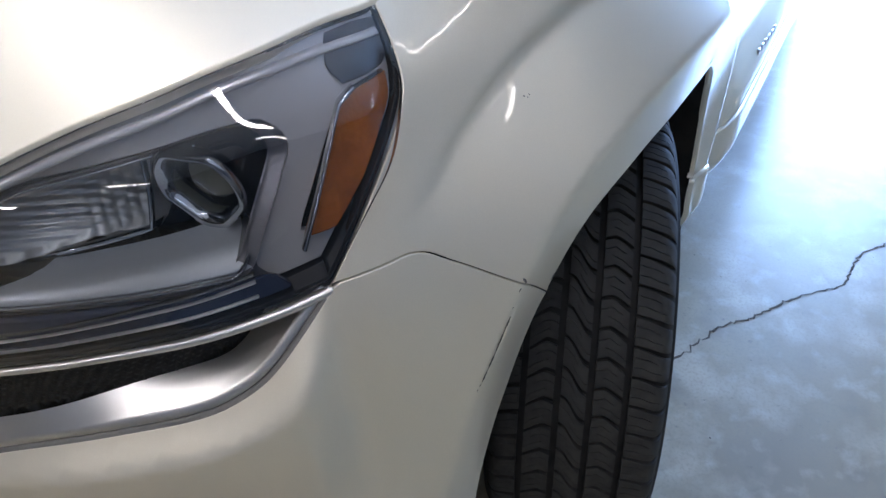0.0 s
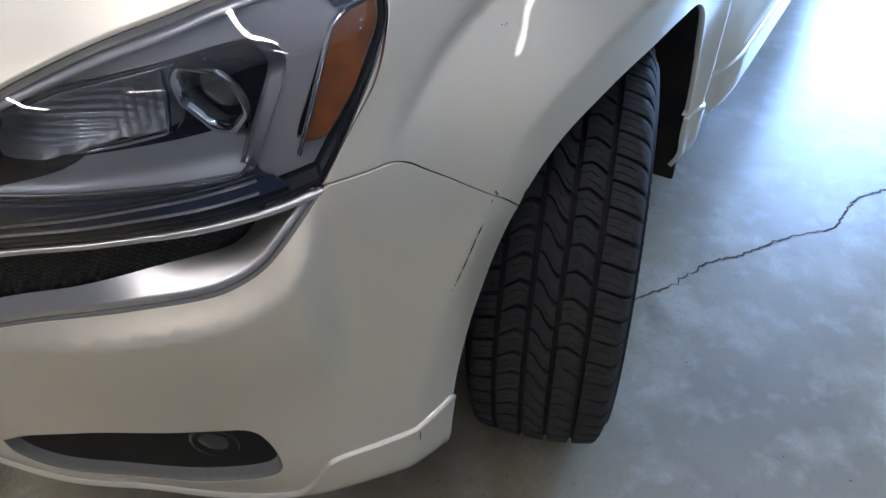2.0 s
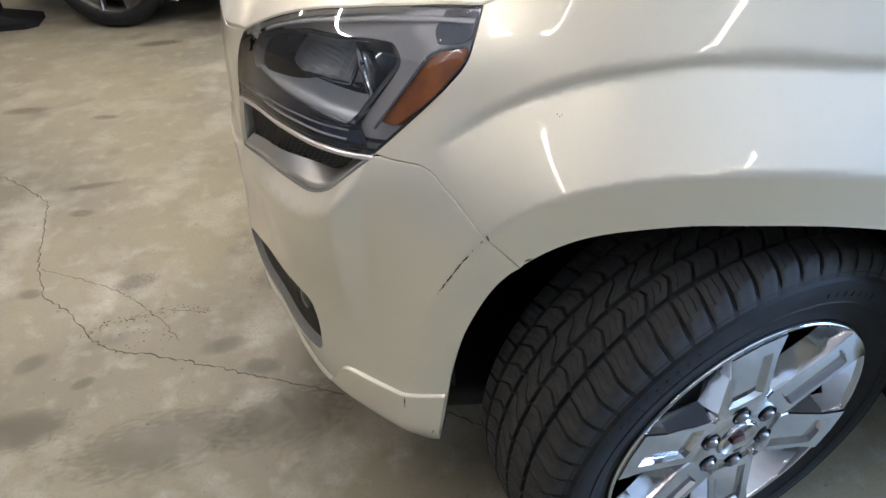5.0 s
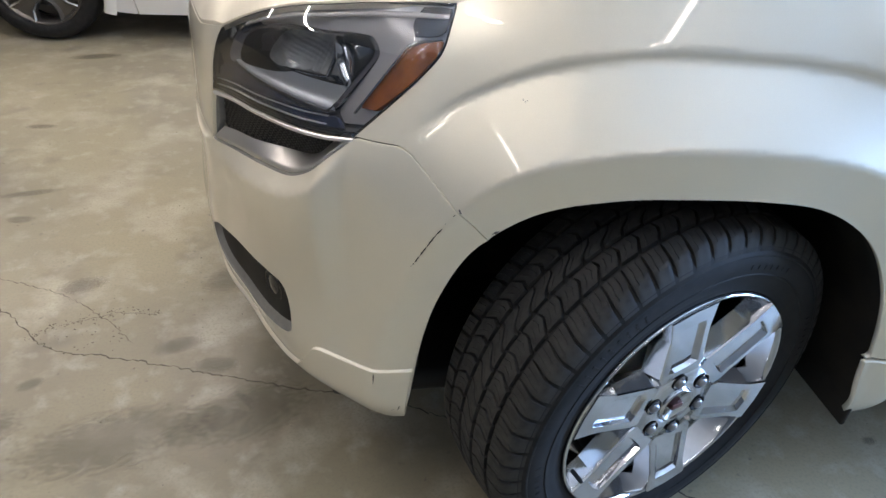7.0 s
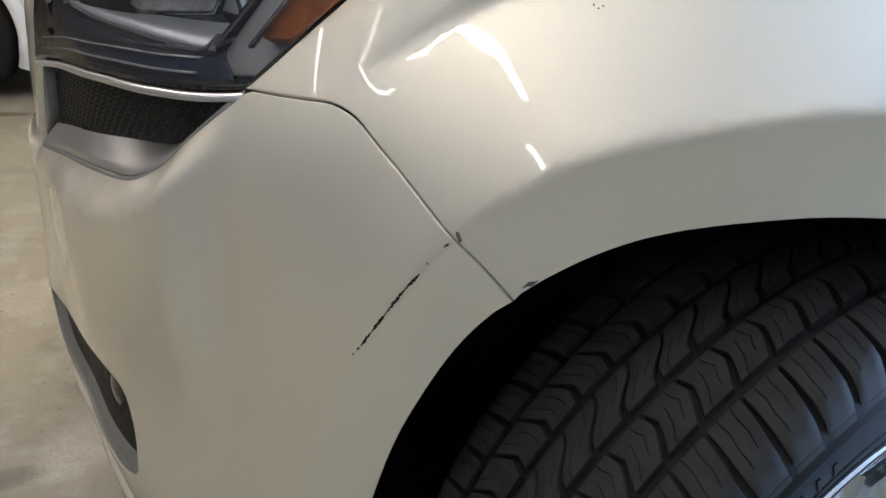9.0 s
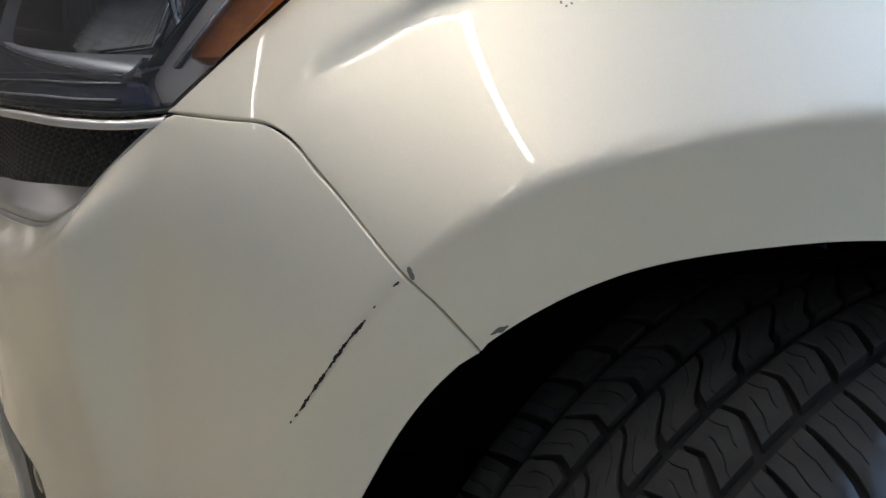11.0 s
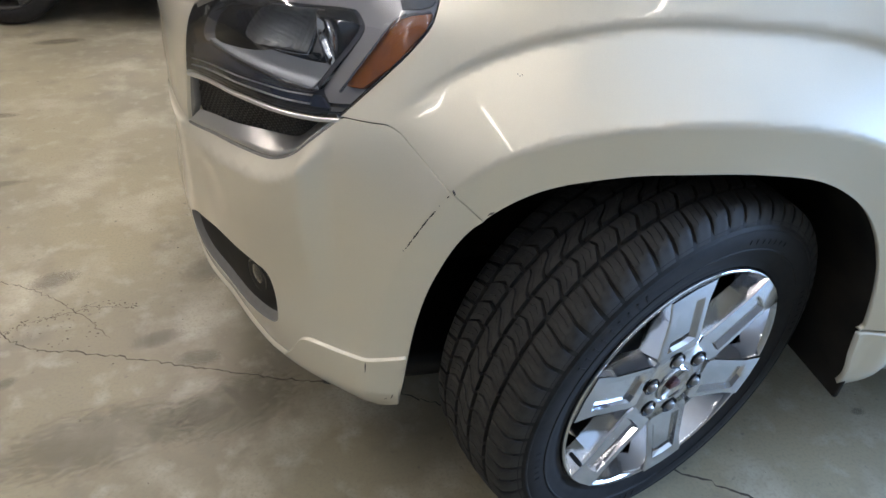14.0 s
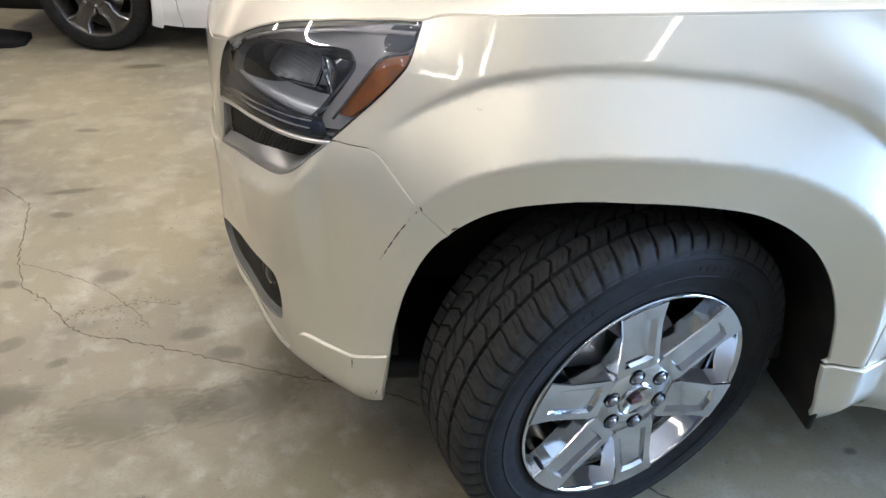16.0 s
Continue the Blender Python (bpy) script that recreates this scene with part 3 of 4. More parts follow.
part("hood", hood_mesh(), PAINT, suv)


def liner_mesh(edge, deep):
    """The dark wheel housing behind an opening's edge."""
    bm, rows = bmesh.new(), []
    for u, z in edge:
        a = skin(u, z, .010)
        rows.append([bm.verts.new((a[0], a[1] + d, a[2] + lift)) for d, lift in ((0, .004), (.02, .006), (.05, .02), (deep, .03))])
    for a, b in zip(rows, rows[1:]):
        for i in range(3):
            bm.faces.new((a[i], a[i + 1], b[i + 1], b[i]))
    return bm


part("wheel_housing", liner_mesh(arch, .62), LINER, suv, "dusty black plastic wheel housing")
bm = bmesh.new()
box(bm, (-.56, .56, .24), (.52, .60, .92), .01)
part("inner_fender", bm, LINER, suv)
bm = bmesh.new()
box(bm, (-.56, .26, .20), (-.49, 1.74, .45), .02)
part("splash_shield", bm, BLACK, suv)
bm = bmesh.new()
box(bm, (.455, .035, .245), (.467, .235, .56), .005)
box(bm, (.43, .20, .30), (.50, .24, .60), .01)
part("mud_flap", bm, LINER, suv, "dusty black rubber mud flap behind the wheel")
bm = bmesh.new()
box(bm, (-.62, .22, .24), (3.85, 1.78, .30), .02)
part("underbody", bm, BLACK, suv)
bm = bmesh.new()
bmesh.ops.create_cube(bm, size=1, matrix=Matrix.Translation((2.2, 1.0, 1.44)) @ Matrix.Diagonal((3.5, 1.72, .6, 1)))
for v in bm.verts:
    if v.co.z > 1.5:
        v.co.y = 1 + (v.co.y - 1) * .80
        v.co.x += .75 if v.co.x < 2 else -.22
bmesh.ops.bevel(bm, geom=bm.edges[:], offset=.06, segments=3, affect="EDGES")
part("windows", bm, GLASS, suv, "dark tinted windows")
bm = bmesh.new()
box(bm, (1.35, .33, 1.72), (3.62, 1.67, 1.79), .03)
part("roof", bm, PAINT, suv)


def backing_mesh():
    """The dark shell behind the panels."""
    us = np.concatenate([np.arange(MID, -.50, .02)])
    zs = np.linspace(.36, 1.05, 30)
    bm = bmesh.new()
    rows = [[bm.verts.new(skin(u, z, .10 + .09 * float(smooth(.76, .84, z)))) for z in zs] for u in us]
    for a, b in zip(rows, rows[1:]):
        for i in range(len(zs) - 1):
            bm.faces.new((a[i], b[i], b[i + 1], a[i + 1]))
    return bm


part("inner_shell", backing_mesh(), BLACK, suv, "black inner structure behind the bumper")


# ---- wheels ----
PITCHES = 62


def crown(w):
    return .3925 - .012 * (w / .112) ** 2 - .030 * np.maximum(0, (np.abs(w) - .096) / .0235) ** 3


def tread_block(lo, hi, cut, main, sipes):
    """One tread block about z, between two slots, with fine wavy sipes pressed into its face."""
    s = np.linspace(-.5, .5, 9)
    w = (lo + hi) / 2 + s * (hi - lo)
    pitch = 2 * math.pi * .39 / PITCHES
    slot = main / pitch / 2 * (1 + .35 * np.sin(3 * s))
    deep = .0086 * (1 - smooth(.104, .1195, np.abs(w))) + .0012
    round_off = .0006
    rows = [(slot, deep), (slot, round_off), (slot + round_off / pitch, 0 * s)]
    for k, (a, b, c) in enumerate(sipes):
        at = a + .022 * np.sin(s * 15 + 2.1 * k)
        on = ((s > b) & (s < c)) * 1.0
        rows += [(at - .0005 / pitch, 0 * s), (at, .0040 * on), (at + .0005 / pitch, 0 * s)]
    rows += [(1 - slot - round_off / pitch, 0 * s), (1 - slot, round_off + 0 * s), (1 - slot, deep)]
    bm, made = bmesh.new(), []
    for th, sink in rows:
        t = 2 * math.pi * (th + cut(s)) / PITCHES
        r = crown(w) - sink
        r[0], r[-1] = r[0] - .0005, r[-1] - .0005
        top = [bm.verts.new((a * math.cos(b), a * math.sin(b), c)) for a, b, c in zip(r, t, w)]
        ends = [bm.verts.new(((crown(w[i]) - deep[i]) * math.cos(t[i]), (crown(w[i]) - deep[i]) * math.sin(t[i]), w[i])) for i in (0, -1)]
        made.append([ends[0]] + top + [ends[1]])
    for a, b in zip(made, made[1:]):
        for i in range(len(a) - 1):
            bm.faces.new((a[i], a[i + 1], b[i + 1], b[i]))
    bmesh.ops.recalc_face_normals(bm, faces=bm.faces)
    me = bpy.data.meshes.new("tread_block")
    bm.to_mesh(me)
    bm.free()
    for p in me.polygons:
        p.use_smooth = True
    me.set_sharp_from_angle(angle=radians(40))
    me.materials.append(TREADRUBBER)
    return me


def shoulder(s):
    return .10 * np.sin(math.pi * s) + .10 * s


def chevron(s):
    return .44 * np.abs(s + .12) ** 1.2 * np.where(s > -.12, 1.25, .9) + .10 * s


def sweep(s):
    return .85 * s + .10 * np.sin(2 * math.pi * s)


# each ring of blocks: its width, the run of its slots, their breadth, its sipes, and its start round the tyre
TREAD = [((.0680, .1195, shoulder, .0058, ((.33, -.45, .12), (.66, -.45, .18))), .30),
         ((.0230, .0590, chevron, .0058, ((.35, -.45, .15), (.66, -.15, .45))), .62),
         ((-.0190, .0140, sweep, .0056, ((.35, -.45, .12), (.66, -.12, .45))), .45),
         ((-.0640, -.0280, lambda s: chevron(-s), .0058, ((.35, -.15, .45), (.66, -.45, .15))), .20),
         ((-.1195, -.0730, lambda s: shoulder(-s), .0058, ((.33, -.12, .45), (.66, -.18, .45))), .0)]


def tyre_mesh():
    """A tyre about z: a moulded carcass with raised sidewall marks; the outer face is at positive z."""
    up = [(.3495, .1188), (.3465, .1205), (.3440, .1232), (.3420, .1240), (.3400, .1240), (.3385, .1228), (.334, .1240), (.326, .1248), (.315, .1246), (.305, .1232), (.3035, .1246), (.3015, .1244), (.3000, .1220), (.288, .1180), (.280, .1172), (.277, .1158), (.272, .1150), (.2665, .1148), (.2630, .1140), (.2612, .1115), (.2606, .106)]
    mid = [(float(crown(w) - .0085 * (1 - smooth(.104, .1185, abs(w))) - .0012), w) for w in np.linspace(-.1175, .1175, 25)]
    prof = [(r, -w) for r, w in up[::-1]] + mid + up
    n = 198
    ang = 2 * math.pi * np.arange(n) / n
    V = [np.vstack([np.stack([r * np.cos(ang), r * np.sin(ang), np.full(n, w)], 1) for r, w in prof])]
    F = [(k * n + i, k * n + (i + 1) % n, (k + 1) * n + (i + 1) % n, (k + 1) * n + i) for k in range(len(prof) - 1) for i in range(n)]
    me = bpy.data.meshes.new("tyre")
    me.from_pydata(np.vstack(V).tolist(), [], F)
    me.validate()
    for p in me.polygons:
        p.use_smooth = True
    me.set_sharp_from_angle(angle=radians(35))
    return me


def spoke_mesh():
    """One broad chrome spoke along x with a sunk, skewed pocket; its face at positive z."""
    bm = bmesh.new()

    def ring(pts, z):
        return [bm.verts.new((x, y, z(x) if callable(z) else z)) for x, y in pts]

    def face_z(x):
        return .006 + .012 * max(0, (x - .06) / .19)
    out = [(.045, -.030), (.098, -.050), (.130, -.0475), (.200, -.044), (.252, -.050), (.256, .0), (.252, .050), (.200, .044), (.130, .0475), (.098, .050), (.045, .030)]
    pocket = [(.106, -.036), (.150, -.034), (.205, -.032), (.220, -.030), (.224, -.002), (.222, .026), (.200, .028), (.150, .030), (.108, .032), (.104, .018), (.103, -.020)]
    skirt = [(x - (.004 if x > .25 else 0), y * 1.10 + math.copysign(.004, y)) for x, y in out]
    pf = [(x + (.004 if x < .12 else -.004), y * .80 + .004) for x, y in pocket]
    o2 = [(x, y * .97) for x, y in out]
    a, b = ring(o2, face_z), ring(pocket, lambda x: face_z(x))
    lower = ring(out, lambda x: face_z(x) - .003)
    s = ring(skirt, lambda x: face_z(x) - .040)
    f = ring(pf, lambda x: face_z(x) - .008)
    n = len(out)
    for p, q in ((s, lower), (lower, a), (a, b), (b, f)):
        for i in range(n):
            bm.faces.new((p[i], p[(i + 1) % n], q[(i + 1) % n], q[i]))
    bm.faces.new(f)
    bmesh.ops.recalc_face_normals(bm, faces=bm.faces)
    return bm


TYRE = tyre_mesh()


def wheel(m, parent, tread=()):
    """A chromed six-spoke wheel: its axle is local z, outwards; its origin is the hub's face."""
    ob = new("wheel")
    ob.parent = parent
    ob.matrix_world = m
    tagged(ob, "chrome six-spoke alloy wheel with an all-season tyre")
    ty = part("tyre", TYRE, RUBBER, ob, "black rubber tyre with wavy tread grooves")
    ty.matrix_local = pose(0, 0, -.106)
    for a0, word in ((20, 9), (140, 9), (80, 5), (200, 5), (262, 7), (320, 7)):
        for k in range(word):
            a, high = a0 + 3.3 * k, (.0085 if word == 9 else .0045)
            bm = box(bmesh.new(), (-high, -.0020, -.0012), (high, .0020, .0012))
            bar = part("sidewall_mark", bm, RUBBER, ob, "", False)
            bar.matrix_local = pose(.3200 * math.cos(radians(a)), .3200 * math.sin(radians(a)), .0185, 0, 0, a)
    for blocks, start in tread[-1:]:
        bm = bmesh.new()
        for k in range(PITCHES):
            old = len(bm.verts)
            bm.from_mesh(blocks)
            bm.verts.ensure_lookup_table()
            bmesh.ops.transform(bm, matrix=Matrix.Rotation(2 * math.pi * (k + start) / PITCHES, 4, "Z"), verts=bm.verts[old:])
        rest = part("inner_tread", bm, TREADRUBBER, ob, "inner shoulder of the tread")
        rest.matrix_local = pose(0, 0, -.106)
        tagged(rest, "inner shoulder of the tread", kind="stuff")
    for blocks, start in tread[:-1]:
        for k in range(PITCHES):
            b = new("tread_block", blocks)
            b.parent = ob
            b.matrix_local = pose(0, 0, -.106, 0, 0, 360 * (k + start) / PITCHES)
    bm = spun([(.244, -.19), (.238, -.16), (.228, -.06), (.234, -.03), (.246, -.012), (.250, .004), (.2535, .0115), (.2560, .0140), (.2585, .0140), (.2603, .0115), (.2608, .006), (.260, .000), (.258, -.01)], 128)
    part("rim", bm, WHEELCHROME, ob, "chrome rim")
    sp = spoke_mesh()
    me = bpy.data.meshes.new("spoke")
    sp.to_mesh(me)
    sp.free()
    for i in range(6):
        a = part("spoke", me, WHEELCHROME, ob)
        a.matrix_local = pose(0, 0, 0, 0, 0, 60 * i)
    bm = spun([(.104, -.03), (.100, .000), (.094, .0075), (.050, .0085), (.040, .0085), (.0385, .006), (.0005, .006)], 48)
    part("hub", bm, WHEELCHROME, ob)
    bm = spun([(.040, .007), (.0395, .0105), (.037, .0125), (.0345, .0125), (.0335, .0105), (.0005, .0115)], 40)
    part("centre_cap", bm, WHEELCHROME, ob, "silver centre cap with a small emblem plate")
    bm = bmesh.new()
    box(bm, (-.013, -.006, .0105), (.013, .006, .0142), .0015)
    part("emblem", bm, RED_EMBLEM, ob, "small dark red emblem plate").matrix_local = pose(0, 0, 0, 0, 0, -100)
    for i in range(6):
        a = radians(60 * i)
        c = (.066 * math.cos(a), .066 * math.sin(a))
        bm = spun([(.0175, .0105), (.0165, .0115), (.0150, .0090), (.0145, .0015)], 24)
        seat = part("nut_seat", bm, BLACK, ob, "dark nut recess")
        seat.matrix_local = pose(*c, 0)
        bm = spun([(.0112, -.004), (.0112, .011), (.0100, .0150), (.0065, .0172), (.0005, .0178)], 6)
        nut = part("lug_nut", bm, NUTGREY, ob, "dull silver lug nut")
        nut.matrix_local = pose(*c, 0, 0, 0, 13 * i)
    bm = spun([(.165, -.115), (.165, -.085), (.085, -.080), (.080, -.05), (.0005, -.05)], 48)
    part("brake_disc", bm, SATIN, ob, "worn steel brake disc")
    bm = bmesh.new()
    box(bm, (-.185, .02, -.16), (-.10, .13, -.045), .012)
    part("brake_caliper", bm, BLACK, ob, "dark brake caliper")
    bm = spun([(.0045, 0), (.0045, .024), (.0035, .030), (.0005, .031)], 10)
    v = part("valve", bm, BLACK, ob)
    v.matrix_local = pose(.232 * math.cos(radians(107)), .232 * math.sin(radians(107)), -.012, 0, 0, 0)
    return ob


STEER, CAMBER, PHASE = 19.2, .6, 19.7
ax = Vector((math.cos(radians(STEER)), math.sin(radians(STEER)), 0))
nn = Vector((math.sin(radians(STEER)), -math.cos(radians(STEER)), 0))
up = Vector((0, 0, 1)) * math.cos(radians(CAMBER)) + nn * math.sin(radians(CAMBER))
nn = ax.cross(up)
hub_m = Matrix((( ax.x, up.x, nn.x, .030), (ax.y, up.y, nn.y, .0153), (ax.z, up.z, nn.z, .385), (0, 0, 0, 1)))
wheel(hub_m @ pose(0, 0, 0, 0, 0, 120 - PHASE), suv, [(tread_block(*shape), start) for shape, start in TREAD])
wheel(Matrix.Translation((3.02, .09, .385)) @ pose(0, 0, 0, 90, 0, 0), suv)

# ---- the headlight ----
LAMP = LAMP_REAR[:-1] + LAMP_TOP[:-1] + LAMP_FRONT[:-1] + LAMP_LOW[:-1]


def shrink(outline, by):
    p = resample(list(outline) + [outline[0]], .01)[:-1]
    return [tuple(q) for q in p - ring_out(p) * by]


POCKET = [(-.691, .886), (-.680, .889), (-.669, .897), (-.656, .917), (-.643, .937), (-.629, .958), (-.617, .977), (-.614, .985), (-.617, .994), (-.632, 1.006), (-.640, 1.008), (-.68, 1.006),
          (-.725, 1.002), (-.80, .995), (-.86, .989), (-.93, .970), (-.965, .957), (-.990, .944), (-1.002, .928), (-1.012, .900), (-1.006, .889), (-.95, .887), (-.80, .886)]
AMBERS = [(-.618, .913), (-.588, .915), (-.548, .948), (-.512, .985), (-.492, 1.003), (-.486, 1.021), (-.530, 1.014), (-.552, 1.006), (-.575, .975)]


def deep(outline, d):
    p = np.array(outline)
    return [tuple(q) for q in skin(p[:, 0], p[:, 1], d)]


def walls(name, outline, d0, d1, mat, parent, label="", scale=1.0):
    p = resample(list(outline) + [outline[0]], .008)
    c = p.mean(0)
    q = c + (p - c) * scale
    rows = [[tuple(a), tuple(b)] for a, b in zip(skin(p[:, 0], p[:, 1], d0), skin(q[:, 0], q[:, 1], d1))]
    return strip(name, rows, mat, parent, label)


headlight = walls("headlight", shrink(LAMP, .003), .002, .150, GLOSSBLACK, suv, "clear headlight with grey bezel and amber reflector")
panel("back_shell", shrink(LAMP, .004), GLOSSBLACK, headlight, depth=.145, step=.03)
_top = np.array(sorted(LAMP_TOP))


def domed(u, z, d):
    """The lens swells out below its upper edge, which it meets lying back."""
    u, z = np.asarray(u), np.asarray(z)
    s = np.clip((np.interp(u, _top[:, 0], _top[:, 1]) - z) / .060, -.5, 1)
    rise = np.sin(s * math.pi / 2) * (1 - .95 * smooth(1.02, .88, z))
    ends = smooth(-.475, -.535, u) * smooth(-1.08, -.88, u)
    return skin(u, z, d - .025 * rise * ends)


def domed_normal(u, z, e=.005):
    n = np.cross(domed(u + e, z, 0) - domed(u - e, z, 0), domed(u, z + e, 0) - domed(u, z - e, 0))
    return n / (np.linalg.norm(n, axis=-1)[..., None] + 1e-12)


panel("lens", LAMP, LENSCLEAR, headlight, "clear plastic lens", gap=.0018, fold=.004, step=.008, place=domed, normal=domed_normal).visible_shadow = False
panel("seal", shrink(LAMP, .002), GLOSSBLACK, headlight, "black border", holes=[shrink(LAMP, .0055)], depth=.005, step=.02, fold=.004)


def reclined(u, z, d):
    """The bezel's plane, which lies back towards its foot."""
    return skin(u, z, .010 + .12 * (1.075 - np.asarray(z)) + .012 * smooth(-.62, -.9, np.asarray(u)))


bezel = panel("bezel", shrink(LAMP, .0055), BEZEL, headlight, "satin grey bezel", holes=[POCKET, shrink(AMBERS, -.003)], place=reclined, step=.010, lines=[[(-.672, .893), (-.650, .868)]])
bezel.data.materials.append(CHARCOAL)
for p in bezel.data.polygons:
    at = np.array(p.center[:2])
    k = int(np.argmin(np.linalg.norm(_c - at, axis=1)))
    u, z = _u[k] + (at - _c[k]) @ _t[k], p.center.z
    p.material_index = int(u < (-.93 - (z - .968) * 1.33 if z > .94 else -.672 + (.893 - z) * .88))
walls("pocket_edge", POCKET, .0215, .034, CHARCOAL, headlight, "charcoal stepped inner edge", .90)
walls("pocket", [tuple(c) for c in (np.array(POCKET) - np.mean(POCKET, 0)) * .895 + np.mean(POCKET, 0)], .030, .140, GLOSSBLACK, headlight, "", .97)
panel("lower_moulding", [(u + .004, z + .006) for u, z in LAMP_LOW if u < -.63] + [(-.655, .893), (-.70, .888), (-.80, .888), (-.93, .887), (-1.00, .888), (-1.030, .875)], NAVYGLOSS, headlight, "navy gloss lower moulding", depth=.011, step=.008)
panel("amber_reflector", AMBERS, AMBER, headlight, "amber side reflector", depth=.015, step=.01, gap=0)
panel("upper_cover", [(-.546, 1.022), (-.520, 1.024), (-.494, 1.028), (-.479, 1.034), (-.476, 1.064), (-.51, 1.064), (-.552, 1.060), (-.560, 1.036)], NAVY, headlight, "dark blue-grey cover above the amber reflector", depth=.008, step=.01, fold=.003)
bead("edge_strip", [(-.622, .905), (-.600, .940), (-.578, .975), (-.556, 1.008), (-.535, 1.018)], .0040, .011, CHROME, headlight, "bright chrome line")
for dz, w, m in ((.0105, .0014, SATIN), (.0225, .0010, SATIN), (.0290, .0012, CHROME)):
    bead("moulding", [(u, z + dz) for u, z in LAMP_LOW if u < -.665], w, .0085, m, headlight, height=.0012)
bead("pocket_line", [(-1.01, .930), (-.97, .949), (-.93, .9645), (-.86, .9845), (-.80, .9905), (-.745, .995)], .0030, .030, CHROME, headlight, "bright chrome line")
bead("tray_line", [(-.985, .8905), (-.90, .8905), (-.80, .8905), (-.72, .8905), (-.690, .8905), (-.681, .8945), (-.672, .906)], .0028, .022, CHROME, headlight, "bright chrome line")
bead("top_moulding", [(u - .012, z - .020) for u, z in LAMP_TOP if u > -.93], .006, .009, BEZEL, headlight)
rows = []
for f in np.linspace(0, 1, 24):
    u = -.672 + (-.985 + .672) * f
    z0, z1 = .8955, .909 - .023 * f
    rows.append([tuple(skin(u, z0 - .003, .024)), tuple(skin(u, z0, .022)), tuple(skin(u - .004, (z0 + z1) / 2, .055)), tuple(skin(u - .010, z1, .088))])
strip("reflector_tray", rows, TRAY, headlight, "silver reflector tray")


def ribbed(u, z, d):
    lines = .0007 * np.sin(2 * math.pi * (z + .10 * u) / .0068)
    flutes = .0016 * np.abs(np.sin(math.pi * (u + .3 * z) / .014)) * smooth(-.88, -.83, u)
    return skin(u, z, d + lines + flutes + .45 * (z - .935) + .008 * np.sin(2 * math.pi * (u + .9) / .19))


BLOCK = [(-.785, .968), (-.783, .940), (-.788, .911), (-.83, .905), (-.88, .899), (-.93, .893), (-.985, .886), (-1.00, .905), (-.985, .935), (-.945, .953), (-.87, .965)]
panel("ribbed_reflector", BLOCK, REFLECT, headlight, "ribbed silver high beam reflector", depth=.105, step=.0022, place=ribbed, fold=.03)
bead("reflector_edge", [(-.784, .968), (-.782, .940), (-.787, .909), (-.83, .903), (-.88, .897), (-.93, .891), (-.985, .884)], .0045, .092, CHROME, headlight, "bright chrome edge")
pm = skin(-.702, .951, .070)
ahead = Vector((-.965, -.22, -.12)).normalized()
turn = ahead.to_track_quat("Z", "Y").to_matrix().to_4x4()
pm = Matrix.Translation(pm) @ turn
RING = [(.0400, .000), (.0430, .008), (.0460, .0140), (.0460, .0185), (.0425, .0215), (.0375, .0190), (.0345, .009), (.0345, .000)]
bm, rings = bmesh.new(), []
for r, h in RING:
    row = []
    for k in range(64):
        a = 2 * math.pi * k / 64
        flat_side = min(1.0, .86 / max(.01, math.cos(a - math.pi / 2)), .90 / max(.01, math.cos(a - math.pi * 1.25)), .90 / max(.01, math.cos(a - math.pi * 1.75)))
        row.append(bm.verts.new((r * flat_side * math.cos(a), r * flat_side * math.sin(a), h)))
    rings.append(row)
for a, b in zip(rings, rings[1:]):
    for k in range(64):
        bm.faces.new((a[k], a[(k + 1) % 64], b[(k + 1) % 64], b[k]))
ring = part("projector_ring", bm, CHROME, headlight, "polished chrome projector ring")
ring.matrix_world = pm
bm = spun([(.0330, -.030), (.0300, -.018), (.0265, -.014)], 40)
o = part("projector_collar", bm, SATIN, headlight, "silver collar behind the projector ring")
o.matrix_world = pm
bm = spun([(.0285, -.022), (.0280, -.010), (.0235, .000), (.0150, .0065), (.0005, .0095)], 40)
dome = part("projector_lens", bm, material("projector_glass", (.20, .20, .15), .05, 0, 1.0, .8), headlight, "clear projector lens")
dome.matrix_world = pm
bm = spun([(.048, -.045), (.044, -.010), (.040, .004)], 32)
can = part("projector_shroud", bm, GLOSSBLACK, headlight)
can.matrix_world = pm

# ---- the trim under the headlight ----
def sunk(u):
    """How deep the mesh lies behind the trim's face."""
    return .043 - .027 * smooth(-.72, -.95, u)


n = 60
low, mesh_low = resample(TRIM_LOW, .008), resample([(u, z - .013 * float(smooth(-.65, -.70, u))) for u, z in MESH_LOW], .008)
f = np.linspace(0, 1, n)
low = np.stack([np.interp(f, np.linspace(0, 1, len(low)), low[:, i]) for i in (0, 1)], 1)
mesh_low = np.stack([np.interp(f, np.linspace(0, 1, len(mesh_low)), mesh_low[:, i]) for i in (0, 1)], 1)
low = low + np.array([-.0008, .0012])
rows = []
for a, b in zip(low, mesh_low):
    rows.append([tuple(skin(*a, .016)), tuple(skin(*a, .005)), tuple(skin(*(a + (b - a) * .08), .0025))] + [tuple(skin(*(a + (b - a) * k), .003 + (sunk(a[0]) - .003) * k ** 1.1)) for k in (.3, .5, .7, .85, 1.0)])
trim = strip("lamp_trim", rows, SATIN, suv, "brushed satin chrome trim under the headlight")
bead("gasket", [(u + .001, z - .001) for u, z in TRIM_LOW], .0055, .004, GREYTRIM, trim, "grey edge seal")
left = [(-1.078, .712), (-1.057, .812), (-1.046, .814), (-1.044, .757)]
